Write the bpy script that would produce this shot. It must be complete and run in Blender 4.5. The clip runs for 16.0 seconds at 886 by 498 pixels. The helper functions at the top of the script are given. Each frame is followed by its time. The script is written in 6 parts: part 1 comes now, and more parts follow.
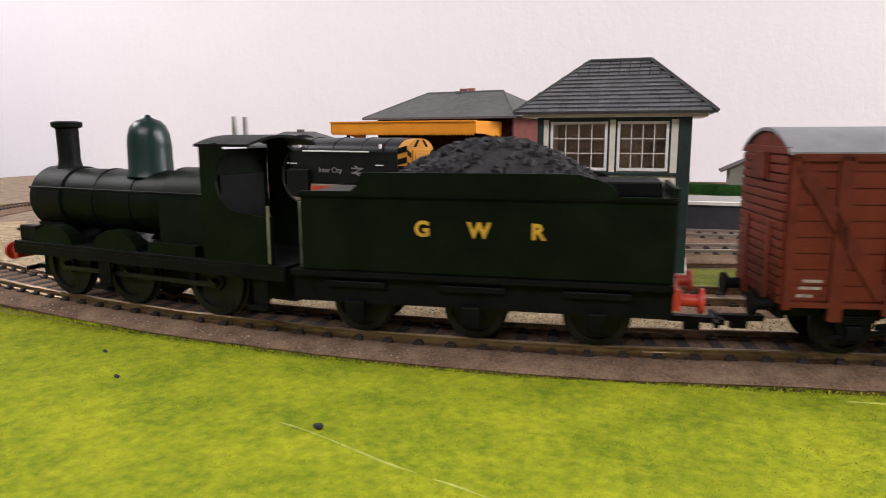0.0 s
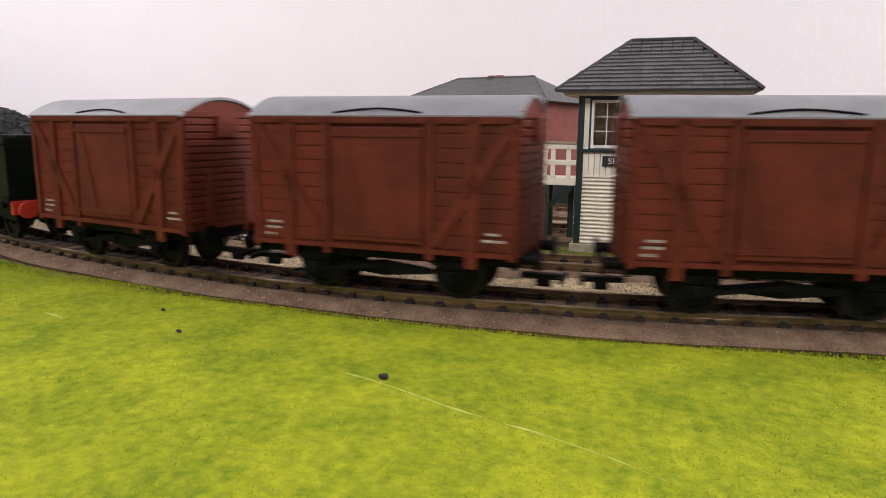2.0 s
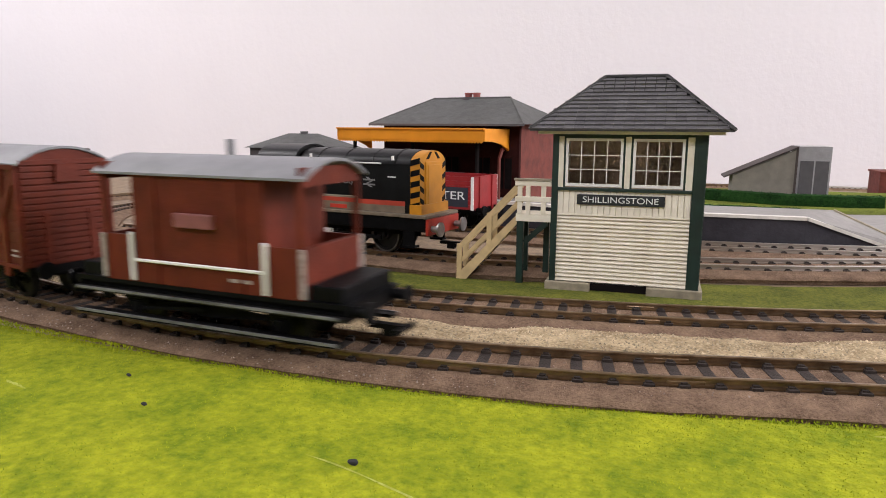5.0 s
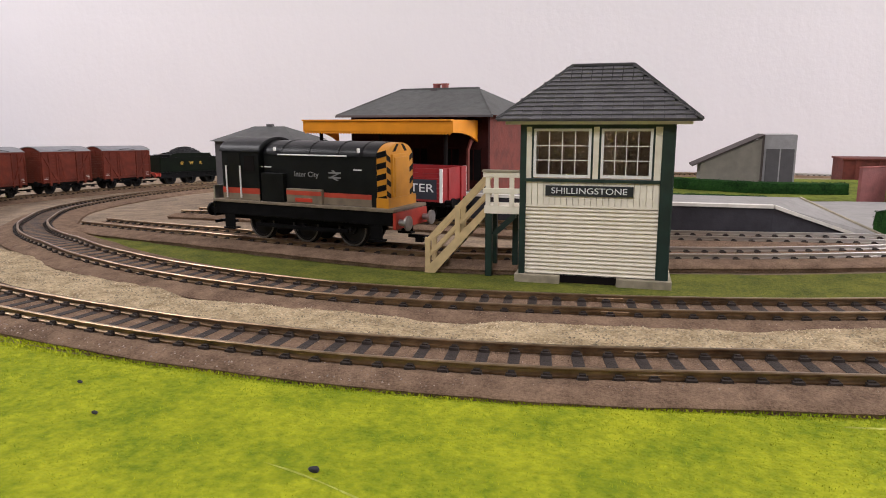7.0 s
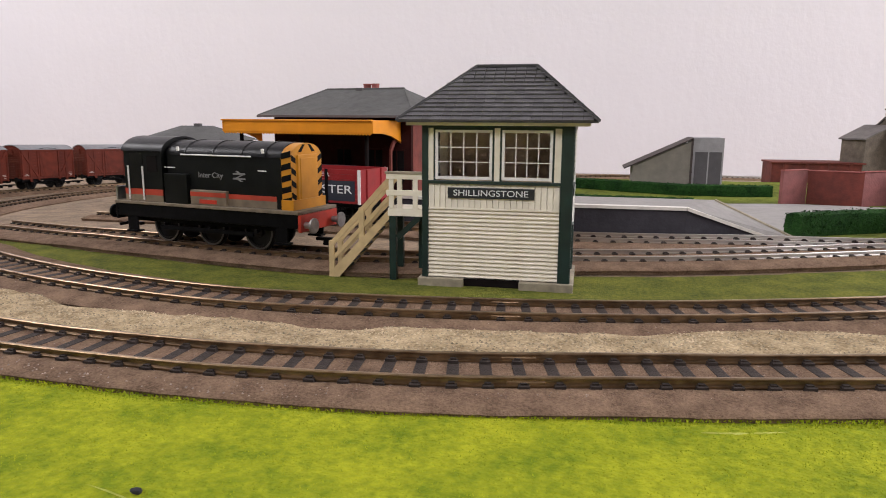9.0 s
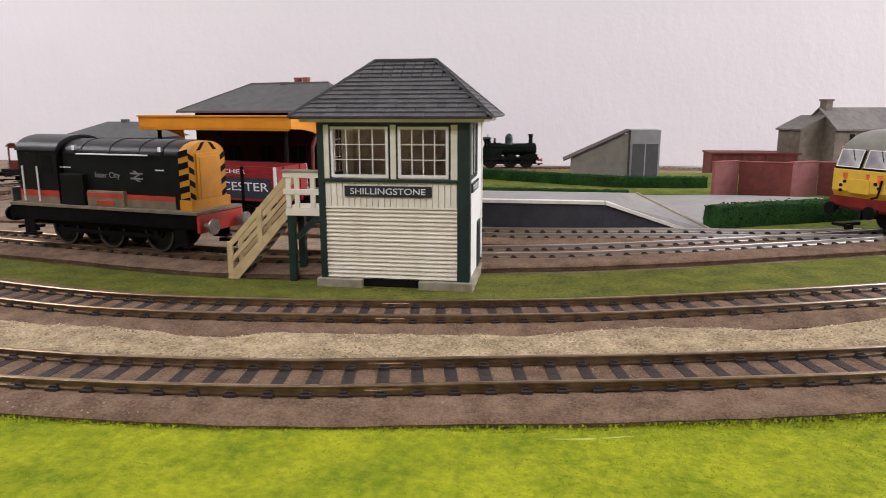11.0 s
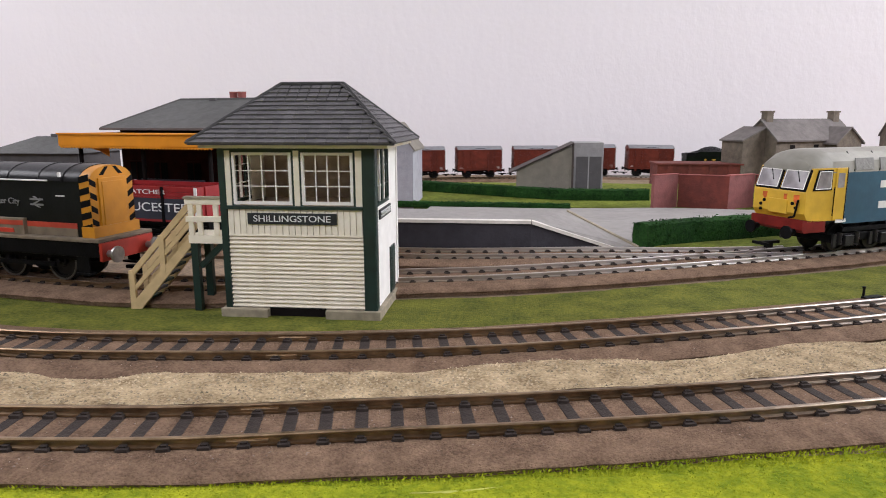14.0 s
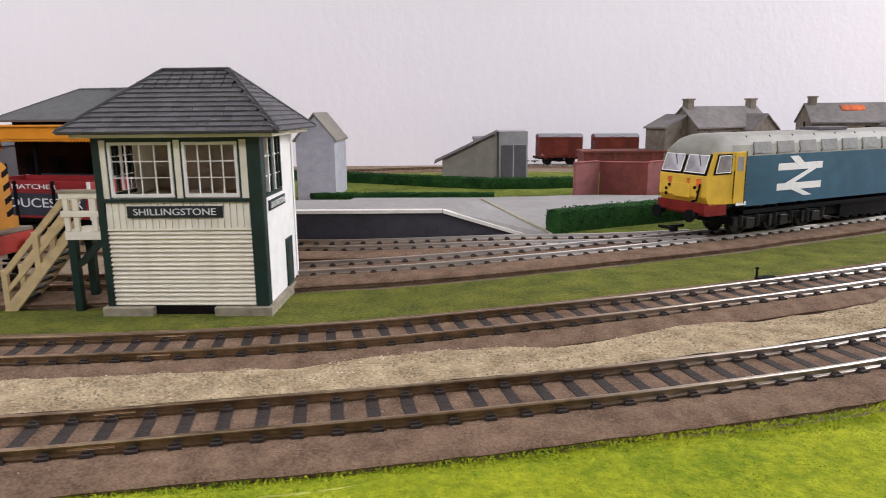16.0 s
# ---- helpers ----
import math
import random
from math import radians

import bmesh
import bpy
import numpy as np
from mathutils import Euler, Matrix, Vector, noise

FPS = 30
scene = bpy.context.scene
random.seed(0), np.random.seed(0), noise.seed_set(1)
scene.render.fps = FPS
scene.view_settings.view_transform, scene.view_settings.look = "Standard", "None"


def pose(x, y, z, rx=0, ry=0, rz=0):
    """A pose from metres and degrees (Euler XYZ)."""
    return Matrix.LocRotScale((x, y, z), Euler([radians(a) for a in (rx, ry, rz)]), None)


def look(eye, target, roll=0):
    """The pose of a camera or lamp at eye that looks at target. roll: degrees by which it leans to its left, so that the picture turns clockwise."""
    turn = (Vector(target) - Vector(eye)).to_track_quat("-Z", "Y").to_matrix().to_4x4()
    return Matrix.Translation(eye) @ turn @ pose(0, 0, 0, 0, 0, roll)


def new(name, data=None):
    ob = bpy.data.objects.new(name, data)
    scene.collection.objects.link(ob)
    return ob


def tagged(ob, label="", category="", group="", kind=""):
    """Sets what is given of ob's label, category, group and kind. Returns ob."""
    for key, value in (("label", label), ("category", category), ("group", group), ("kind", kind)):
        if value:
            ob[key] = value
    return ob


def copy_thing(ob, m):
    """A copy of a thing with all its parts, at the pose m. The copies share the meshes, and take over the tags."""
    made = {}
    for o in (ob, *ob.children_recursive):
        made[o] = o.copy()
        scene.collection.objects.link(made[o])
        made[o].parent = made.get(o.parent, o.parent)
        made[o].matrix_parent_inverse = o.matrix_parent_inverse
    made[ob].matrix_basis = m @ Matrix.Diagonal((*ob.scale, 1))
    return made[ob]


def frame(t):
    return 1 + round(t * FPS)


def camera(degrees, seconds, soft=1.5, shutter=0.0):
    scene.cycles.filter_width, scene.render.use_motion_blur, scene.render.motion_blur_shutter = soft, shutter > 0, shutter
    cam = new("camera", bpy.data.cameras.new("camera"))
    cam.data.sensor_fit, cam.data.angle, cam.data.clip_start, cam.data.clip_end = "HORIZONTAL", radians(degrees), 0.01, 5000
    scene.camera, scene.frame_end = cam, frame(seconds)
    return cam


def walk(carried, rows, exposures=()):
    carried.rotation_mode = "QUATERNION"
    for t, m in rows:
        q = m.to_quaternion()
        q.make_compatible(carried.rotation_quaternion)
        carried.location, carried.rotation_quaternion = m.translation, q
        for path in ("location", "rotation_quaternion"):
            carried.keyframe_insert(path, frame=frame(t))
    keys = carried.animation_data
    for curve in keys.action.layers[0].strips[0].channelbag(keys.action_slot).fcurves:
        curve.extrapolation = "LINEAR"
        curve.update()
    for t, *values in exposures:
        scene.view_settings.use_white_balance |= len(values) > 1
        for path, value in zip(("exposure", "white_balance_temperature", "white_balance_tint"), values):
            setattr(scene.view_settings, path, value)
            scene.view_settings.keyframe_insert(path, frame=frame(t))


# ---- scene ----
# ---------- camera ----------
cam = camera(66.0, 16.0, soft=0.9, shutter=0.5)
S = 0.001           # the layout is laid out in millimetres
PATH = [
    (0.0, -0.87, -0.74, 57.22, 18.173, -9.786, 0.196),
    (0.5, -5.87, -4.71, 55.70, 18.935, -9.777, -0.135),
    (1.0, -8.29, -6.21, 52.27, 19.480, -9.950, -0.134),
    (1.5, -10.34, -7.23, 50.94, 19.561, -10.266, -0.337),
    (2.0, -9.09, -7.28, 49.90, 19.531, -10.181, -0.500),
    (2.5, -11.49, -7.98, 51.09, 19.921, -10.226, -0.667),
    (3.0, -13.18, -10.82, 53.98, 20.273, -9.847, -0.541),
    (3.5, -13.89, -10.35, 52.91, 20.369, -10.213, -0.670),
    (4.0, -13.50, -4.98, 59.24, 19.395, -10.172, -0.252),
    (4.5, -9.16, -2.61, 65.11, 18.479, -10.095, -0.250),
    (7.0, -8.26, 3.71, 65.06, 15.431, -10.913, 0.227),
    (7.5, -1.32, 6.70, 64.87, 14.674, -10.954, 0.253),
    (8.0, 2.92, 9.53, 65.62, 13.800, -10.874, 0.095),
    (8.5, 6.56, 12.42, 65.65, 12.574, -10.764, -0.573),
    (9.0, 11.26, 14.21, 64.73, 11.840, -10.800, -0.285),
    (11.5, 41.71, 25.93, 67.82, 8.264, -11.484, 0.422),
    (12.0, 46.79, 26.34, 69.97, 7.704, -11.139, 0.881),
    (12.5, 49.30, 27.80, 69.35, 7.161, -11.038, 0.897),
    (13.0, 51.49, 28.35, 69.23, 6.631, -10.885, 0.901),
    (13.5, 52.53, 31.02, 70.38, 6.497, -10.912, 0.538),
    (14.0, 56.66, 34.26, 73.04, 6.174, -10.970, 0.151),
    (14.5, 60.47, 36.23, 72.21, 4.956, -11.157, 0.250),
    (15.0, 65.17, 37.40, 70.49, 3.827, -11.469, 0.647),
    (15.5, 69.26, 40.21, 71.38, 2.668, -11.739, 0.788),
    (16.0, 74.45, 41.24, 71.07, 1.451, -11.698, 0.584),
]
walk(cam, [(t, pose(x * S, y * S, z * S, 90 + pitch, roll, yaw)) for t, x, y, z, yaw, pitch, roll in PATH], exposures=[(0.0, 0.1, 6500, 11), (4.5, 0.08, 6500, 11), (7.0, -0.1, 6500, 11), (12.0, -0.1, 6350, 11), (16.0, -0.08, 6200, 10)])

# ---------- light: a room lit by its windows, plus an added west fill lamp ---
world = bpy.data.worlds.new("room_world")
scene.world = world
world.use_nodes = True
wn = world.node_tree.nodes
sky = wn.new("ShaderNodeTexSky")
sky.sky_type, sky.sun_disc = "NISHITA", False
sky.sun_elevation, sky.sun_rotation = radians(38), radians(120)
world.node_tree.links.new(sky.outputs[0], wn["Background"].inputs[0])
wn["Background"].inputs[1].default_value = 0.1


def window_light(name, eye, target, sx, sy, watts, colour):
    d = bpy.data.lights.new(name, "AREA")
    d.shape, d.size, d.size_y, d.energy, d.color = "RECTANGLE", sx, sy, watts, colour
    o = new(name, d)
    o.matrix_world = look(eye, target)
    return o


window_light("window_light", (2.12, 0.4, 0.85), (0.6, -0.15, -0.1), 1.7, 1.3, 92, (1.0, 0.97, 0.98))
window_light("window_light", (-0.1, -1.5, 1.45), (0.0, 0.4, 0.0), 1.8, 0.9, 38, (1.0, 0.97, 0.99))
# added fill lamp, no window here: brightens the left of the north wall
window_light("window_light", (-1.9, 0.3, 1.4), (-0.5, 1.2, 0.25), 1.5, 0.5, 34, (1.0, 0.97, 0.99))

# ---------- materials ----------


def material(name, colour, rough=0.6, metal=0.0, noise_scale=200.0, vary=0.15, bump=0.1, bump_scale=600.0, tint=None, spec=0.5, island=0.0, per_object=0.0):
    m = bpy.data.materials.new(name)
    m.use_nodes = True
    nt = m.node_tree
    n, l = nt.nodes, nt.links
    bs = n["Principled BSDF"]
    bs.inputs["Roughness"].default_value, bs.inputs["Metallic"].default_value = rough, metal
    bs.inputs["Specular IOR Level"].default_value = spec
    tc = n.new("ShaderNodeTexCoord")
    n1 = n.new("ShaderNodeTexNoise")
    n1.inputs["Scale"].default_value, n1.inputs["Detail"].default_value = noise_scale, 5
    l.new(tc.outputs["Object"], n1.inputs["Vector"])
    n2 = n.new("ShaderNodeTexNoise")
    n2.inputs["Scale"].default_value, n2.inputs["Detail"].default_value = noise_scale * 0.12, 3
    l.new(tc.outputs["Object"], n2.inputs["Vector"])
    mix = n.new("ShaderNodeMix")
    mix.data_type = "RGBA"
    c = Vector(colour)
    d = Vector(tint) if tint else c * (1 - 2 * vary)
    mix.inputs[6].default_value = (*(c * (1 + vary)), 1)
    mix.inputs[7].default_value = (*d, 1)
    add = n.new("ShaderNodeMath")
    add.operation = "ADD"
    l.new(n1.outputs[0], add.inputs[0])
    l.new(n2.outputs[0], add.inputs[1])
    ramp = n.new("ShaderNodeMapRange")
    ramp.inputs[1].default_value, ramp.inputs[2].default_value = 0.72, 1.28
    l.new(add.outputs[0], ramp.inputs[0])
    l.new(ramp.outputs[0], mix.inputs[0])
    out = mix.outputs[2]
    if island or per_object:
        src = n.new("ShaderNodeNewGeometry").outputs["Random Per Island"] if island else n.new("ShaderNodeObjectInfo").outputs["Random"]
        k = island or per_object
        mr = n.new("ShaderNodeMapRange")
        mr.inputs[3].default_value, mr.inputs[4].default_value = 1 - k, 1 + k
        l.new(src, mr.inputs[0])
        hsv = n.new("ShaderNodeHueSaturation")
        l.new(mr.outputs[0], hsv.inputs["Value"])
        l.new(out, hsv.inputs["Color"])
        out = hsv.outputs[0]
    l.new(out, bs.inputs["Base Color"])
    if bump:
        n3 = n.new("ShaderNodeTexNoise")
        n3.inputs["Scale"].default_value, n3.inputs["Detail"].default_value = bump_scale, 4
        l.new(tc.outputs["Object"], n3.inputs["Vector"])
        b = n.new("ShaderNodeBump")
        b.inputs["Strength"].default_value, b.inputs["Distance"].default_value = bump, 0.001
        l.new(n3.outputs[0], b.inputs["Height"])
        l.new(b.outputs[0], bs.inputs["Normal"])
    return m


def glass_material(name, colour, alpha_like=0.9, rough=0.05):
    m = bpy.data.materials.new(name)
    m.use_nodes = True
    n, l = m.node_tree.nodes, m.node_tree.links
    bs = n["Principled BSDF"]
    bs.inputs["Base Color"].default_value = (*colour, 1)
    bs.inputs["Roughness"].default_value = rough
    bs.inputs["Transmission Weight"].default_value = alpha_like
    bs.inputs["IOR"].default_value = 1.1
    return m


def plaster(name, colour):
    """Roller-painted wall: soft upright drags and fine stipple."""
    m = bpy.data.materials.new(name)
    m.use_nodes = True
    n, l = m.node_tree.nodes, m.node_tree.links
    bs = n["Principled BSDF"]
    bs.inputs["Roughness"].default_value = 0.8
    tc = n.new("ShaderNodeTexCoord")
    mp = n.new("ShaderNodeMapping")
    mp.inputs["Scale"].default_value = (1.0, 1.0, 0.5)
    l.new(tc.outputs["Object"], mp.inputs["Vector"])
    drag = n.new("ShaderNodeTexNoise")
    drag.inputs["Scale"].default_value, drag.inputs["Detail"].default_value = 62.0, 4.0
    l.new(mp.outputs[0], drag.inputs["Vector"])
    stipple = n.new("ShaderNodeTexNoise")
    stipple.inputs["Scale"].default_value, stipple.inputs["Detail"].default_value = 130.0, 3.0
    l.new(tc.outputs["Object"], stipple.inputs["Vector"])
    b1, b2 = n.new("ShaderNodeBump"), n.new("ShaderNodeBump")
    b1.inputs["Strength"].default_value, b1.inputs["Distance"].default_value = 0.25, 0.0022
    b2.inputs["Strength"].default_value, b2.inputs["Distance"].default_value = 0.3, 0.001
    l.new(drag.outputs[0], b1.inputs["Height"])
    l.new(stipple.outputs[0], b2.inputs["Height"])
    l.new(b1.outputs[0], b2.inputs["Normal"])
    l.new(b2.outputs[0], bs.inputs["Normal"])
    tone = n.new("ShaderNodeTexNoise")
    tone.inputs["Scale"].default_value, tone.inputs["Detail"].default_value = 7.0, 3.0
    l.new(tc.outputs["Object"], tone.inputs["Vector"])
    mix = n.new("ShaderNodeMix")
    mix.data_type = "RGBA"
    mix.inputs[6].default_value = (*colour, 1)
    mix.inputs[7].default_value = (*(Vector(colour) * 0.95), 1)
    l.new(tone.outputs[0], mix.inputs[0])
    l.new(mix.outputs[2], bs.inputs["Base Color"])
    return m


def rail_material(name, x0, x1):
    """Nickel silver, tarnished brown to the west, cleaner to the east with the window sheen painted in."""
    m = material(name, (0.31, 0.225, 0.14), 0.36, 1.0, noise_scale=260, vary=0.2, tint=(0.17, 0.115, 0.07), bump=0.1, bump_scale=900)
    n, l = m.node_tree.nodes, m.node_tree.links
    bs = n["Principled BSDF"]
    tarnish = bs.inputs["Base Color"].links[0].from_socket
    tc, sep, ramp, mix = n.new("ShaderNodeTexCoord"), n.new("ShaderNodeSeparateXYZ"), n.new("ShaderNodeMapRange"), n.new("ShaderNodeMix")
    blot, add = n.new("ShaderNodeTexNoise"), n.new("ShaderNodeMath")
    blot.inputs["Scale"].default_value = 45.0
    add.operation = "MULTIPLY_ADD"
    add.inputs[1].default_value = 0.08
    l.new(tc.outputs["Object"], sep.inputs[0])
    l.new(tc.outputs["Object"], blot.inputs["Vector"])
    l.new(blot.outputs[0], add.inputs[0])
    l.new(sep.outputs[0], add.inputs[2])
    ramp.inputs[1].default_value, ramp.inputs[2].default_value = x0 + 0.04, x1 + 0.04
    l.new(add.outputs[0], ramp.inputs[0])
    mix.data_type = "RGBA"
    # pale silver stands for the sheen on the eastern rails
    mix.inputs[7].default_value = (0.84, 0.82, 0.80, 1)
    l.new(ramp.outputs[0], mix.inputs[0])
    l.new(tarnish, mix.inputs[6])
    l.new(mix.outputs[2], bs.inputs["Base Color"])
    return m


M = {}
M["wall"] = plaster("white_wall_paint", (0.82, 0.785, 0.815))
M["room"] = material("room_paint", (0.30, 0.285, 0.285), 0.9, noise_scale=5, vary=0.03, bump=0)
M["board"] = material("painted_baseboard", (0.25, 0.178, 0.115), 0.9, noise_scale=500, vary=0.25, bump=0.5, bump_scale=1500)
M["grass"] = material("bright_grass_mat", (0.32, 0.34, 0.017), 0.95, noise_scale=480, vary=0.18, tint=(0.155, 0.215, 0.011), bump=1.0, bump_scale=1100, spec=0.1)
M["blade"] = material("bright_grass_fibre", (0.33, 0.35, 0.018), 0.9, noise_scale=300, vary=0.15, tint=(0.17, 0.235, 0.012), bump=0, spec=0.1, island=0.2)
M["olive"] = material("olive_turf", (0.145, 0.145, 0.026), 0.95, noise_scale=700, vary=0.3, tint=(0.062, 0.082, 0.016), bump=0.9, bump_scale=1600, spec=0.1)
M["lawn"] = material("lawn_turf", (0.15, 0.18, 0.03), 0.95, noise_scale=300, vary=0.25, bump=0.8, bump_scale=1300, spec=0.1)
M["foam"] = material("brown_track_underlay", (0.21, 0.138, 0.092), 0.95, noise_scale=1300, vary=0.28, tint=(0.115, 0.072, 0.048), bump=0.9, bump_scale=2200, spec=0.15)
M["sand"] = material("sandy_ballast", (0.46, 0.36, 0.23), 0.95, noise_scale=1100, vary=0.3, tint=(0.22, 0.16, 0.09), bump=1.0, bump_scale=1900, spec=0.1)
M["grit"] = material("loose_grit", (0.42, 0.34, 0.23), 0.9, noise_scale=300, vary=0.2, bump=0, spec=0.2, island=0.45)
M["fleck"] = material("pale_underlay_fleck", (0.34, 0.27, 0.23), 0.9, noise_scale=300, vary=0.2, bump=0, spec=0.2, island=0.4)
M["sleeper"] = material("dark_plastic_sleeper", (0.033, 0.025, 0.022), 0.7, noise_scale=500, vary=0.3, bump=0.3, bump_scale=1500, spec=0.25)
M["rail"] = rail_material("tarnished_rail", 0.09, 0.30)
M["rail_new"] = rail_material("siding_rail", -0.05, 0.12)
M["black"] = material("satin_black_plastic", (0.0042, 0.0042, 0.005), 0.5, noise_scale=250, vary=0.3, bump=0.15, bump_scale=900, spec=0.09)
M["wheel"] = material("blackened_wheel", (0.010, 0.0095, 0.0095), 0.45, 0.1, noise_scale=250, vary=0.3, bump=0.1, spec=0.25)
M["steel"] = material("worn_steel", (0.45, 0.44, 0.43), 0.35, 0.9, noise_scale=300, vary=0.2, bump=0.1)
M["green_loco"] = material("dark_green_loco_paint", (0.0036, 0.0068, 0.0033), 0.45, noise_scale=120, vary=0.3, bump=0.1, bump_scale=700, spec=0.07)
M["dome"] = material("blue_green_dome", (0.006, 0.022, 0.02), 0.3, noise_scale=150, vary=0.2, bump=0.05, spec=0.35)
M["coal"] = material("black_coal", (0.018, 0.0175, 0.02), 0.75, noise_scale=300, vary=0.35, bump=0.6, bump_scale=800, island=0.4)
M["gold"] = material("yellow_transfer_lettering", (0.58, 0.33, 0.03), 0.5, noise_scale=400, vary=0.15, bump=0)
M["bauxite"] = material("bauxite_brown_van_paint", (0.118, 0.0205, 0.0105), 0.55, noise_scale=140, vary=0.18, tint=(0.066, 0.012, 0.0068), bump=0.2, bump_scale=900, spec=0.2)
M["van_roof"] = material("grey_van_roof", (0.20, 0.20, 0.215), 0.55, noise_scale=120, vary=0.12, bump=0.1)
M["white"] = material("white_paint", (0.78, 0.77, 0.75), 0.55, noise_scale=200, vary=0.05, bump=0.1)
M["dull_white"] = material("faded_white_marking", (0.42, 0.36, 0.33), 0.6, noise_scale=900, vary=0.3, bump=0)
M["cream"] = material("cream_boarding_paint", (0.84, 0.80, 0.69), 0.6, noise_scale=180, vary=0.03, tint=(0.72, 0.66, 0.53), bump=0.2, bump_scale=900, per_object=0.05)
M["cream_raw"] = material("bare_cream_card", (0.56, 0.42, 0.22), 0.7, noise_scale=220, vary=0.12, bump=0.25)
M["dgreen"] = material("dark_green_woodwork", (0.006, 0.024, 0.019), 0.45, noise_scale=200, vary=0.2, bump=0.1)
M["slate"] = material("grey_slate", (0.092, 0.088, 0.094), 0.62, noise_scale=260, vary=0.2, bump=0.25, bump_scale=900, per_object=0.16)
M["slate_hip"] = material("dark_slate_edge", (0.03, 0.029, 0.031), 0.6, noise_scale=260, vary=0.2, bump=0.2)
M["stone"] = material("buff_stone_plinth", (0.30, 0.26, 0.19), 0.85, noise_scale=300, vary=0.2, bump=0.3)
M["sign"] = material("dark_sign_board", (0.012, 0.016, 0.02), 0.5, noise_scale=200, vary=0.2, bump=0.05)
M["pale_letter"] = material("faded_grey_lettering", (0.20, 0.20, 0.20), 0.6, noise_scale=300, vary=0.2, bump=0)
# maroon brick with the canopy's shade put into its colour
M["dark_brick"] = material("canopy_shaded_maroon_brick", (0.028, 0.007, 0.006), 0.85, noise_scale=160, vary=0.2, bump=0.3, spec=0.1)
M["letter"] = material("white_sign_lettering", (0.72, 0.74, 0.74), 0.6, noise_scale=200, vary=0.05, bump=0)
M["glass"] = glass_material("window_glass", (0.97, 0.97, 0.96), 1.0)
M["inside"] = material("box_interior_card", (0.40, 0.31, 0.235), 0.8, noise_scale=60, vary=0.2, bump=0.1)
M["grey08"] = material("dark_grey_shunter_paint", (0.0065, 0.0072, 0.0072), 0.42, noise_scale=120, vary=0.25, bump=0.08, spec=0.14)
M["roof08"] = material("black_shunter_roof", (0.006, 0.006, 0.007), 0.38, noise_scale=120, vary=0.25, bump=0.08, spec=0.2)
M["yellow"] = material("warning_yellow_paint", (0.52, 0.215, 0.008), 0.45, noise_scale=160, vary=0.1, bump=0.06)
M["lemon"] = material("rail_yellow_paint", (0.68, 0.42, 0.035), 0.4, noise_scale=160, vary=0.1, bump=0.06)
M["beige"] = material("beige_lower_band", (0.19, 0.15, 0.105), 0.5, noise_scale=200, vary=0.2, bump=0.05)
M["redband"] = material("red_band", (0.40, 0.045, 0.022), 0.5, noise_scale=200, vary=0.15, bump=0.05)
M["skirtred"] = material("dull_red_skirt", (0.20, 0.016, 0.012), 0.5, noise_scale=200, vary=0.2, bump=0.06, spec=0.2)
M["bufferred"] = material("buffer_beam_red", (0.46, 0.035, 0.018), 0.45, noise_scale=200, vary=0.15, bump=0.06)
M["blue"] = material("rail_blue_paint", (0.028, 0.095, 0.15), 0.42, noise_scale=150, vary=0.12, bump=0.06)
M["greyroof"] = material("light_grey_loco_roof", (0.27, 0.26, 0.225), 0.55, noise_scale=120, vary=0.12, bump=0.1)
M["orange"] = material("orange_canopy_paint", (0.74, 0.27, 0.006), 0.5, noise_scale=120, vary=0.06, bump=0.05)
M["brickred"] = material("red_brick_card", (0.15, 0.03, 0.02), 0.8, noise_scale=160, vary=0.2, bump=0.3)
M["brickwall"] = material("pale_lit_brick_walling", (0.21, 0.07, 0.065), 0.8, noise_scale=160, vary=0.15, bump=0.3)
M["potred"] = material("red_chimney", (0.30, 0.08, 0.07), 0.75, noise_scale=160, vary=0.15, bump=0.2)
M["tileroof"] = material("dark_grey_tile_roof", (0.085, 0.085, 0.083), 0.75, noise_scale=200, vary=0.15, bump=0.3)
M["dark"] = material("dark_interior", (0.008, 0.006, 0.006), 0.8, noise_scale=100, vary=0.3, bump=0, spec=0.1)
M["platface"] = material("dark_grey_platform_face", (0.045, 0.043, 0.052), 0.8, noise_scale=200, vary=0.15, bump=0.25, spec=0.2)
M["plattop"] = material("grey_platform_paving", (0.27, 0.255, 0.245), 0.85, noise_scale=250, vary=0.08, bump=0.25)
M["platedge"] = material("pale_platform_edging", (0.66, 0.63, 0.58), 0.75, noise_scale=250, vary=0.08, bump=0.15)
M["road"] = material("grey_yard_paving", (0.285, 0.27, 0.26), 0.9, noise_scale=150, vary=0.08, bump=0.25)
M["hedge"] = material("dark_green_hedge_foam", (0.018, 0.055, 0.012), 0.95, noise_scale=500, vary=0.4, tint=(0.007, 0.025, 0.008), bump=1.0, bump_scale=1200, spec=0.1)
M["hedge_leaf"] = material("hedge_leaf_clump", (0.02, 0.06, 0.013), 0.9, noise_scale=300, vary=0.3, bump=0, spec=0.15, island=0.5)
M["shedgrey"] = material("grey_card_shed", (0.215, 0.195, 0.165), 0.85, noise_scale=150, vary=0.1, bump=0.25)
M["sheddoor"] = material("dark_grey_shed_door", (0.085, 0.08, 0.085), 0.8, noise_scale=150, vary=0.1, bump=0.2)
M["stonehouse"] = material("weathered_stone_house", (0.15, 0.122, 0.095), 0.9, noise_scale=180, vary=0.2, bump=0.5, bump_scale=500)
M["houseroof"] = material("grey_brown_house_roof", (0.155, 0.138, 0.132), 0.85, noise_scale=150, vary=0.15, bump=0.3)
M["palegrey"] = material("pale_grey_walling", (0.36, 0.36, 0.40), 0.85, noise_scale=150, vary=0.1, bump=0.3)
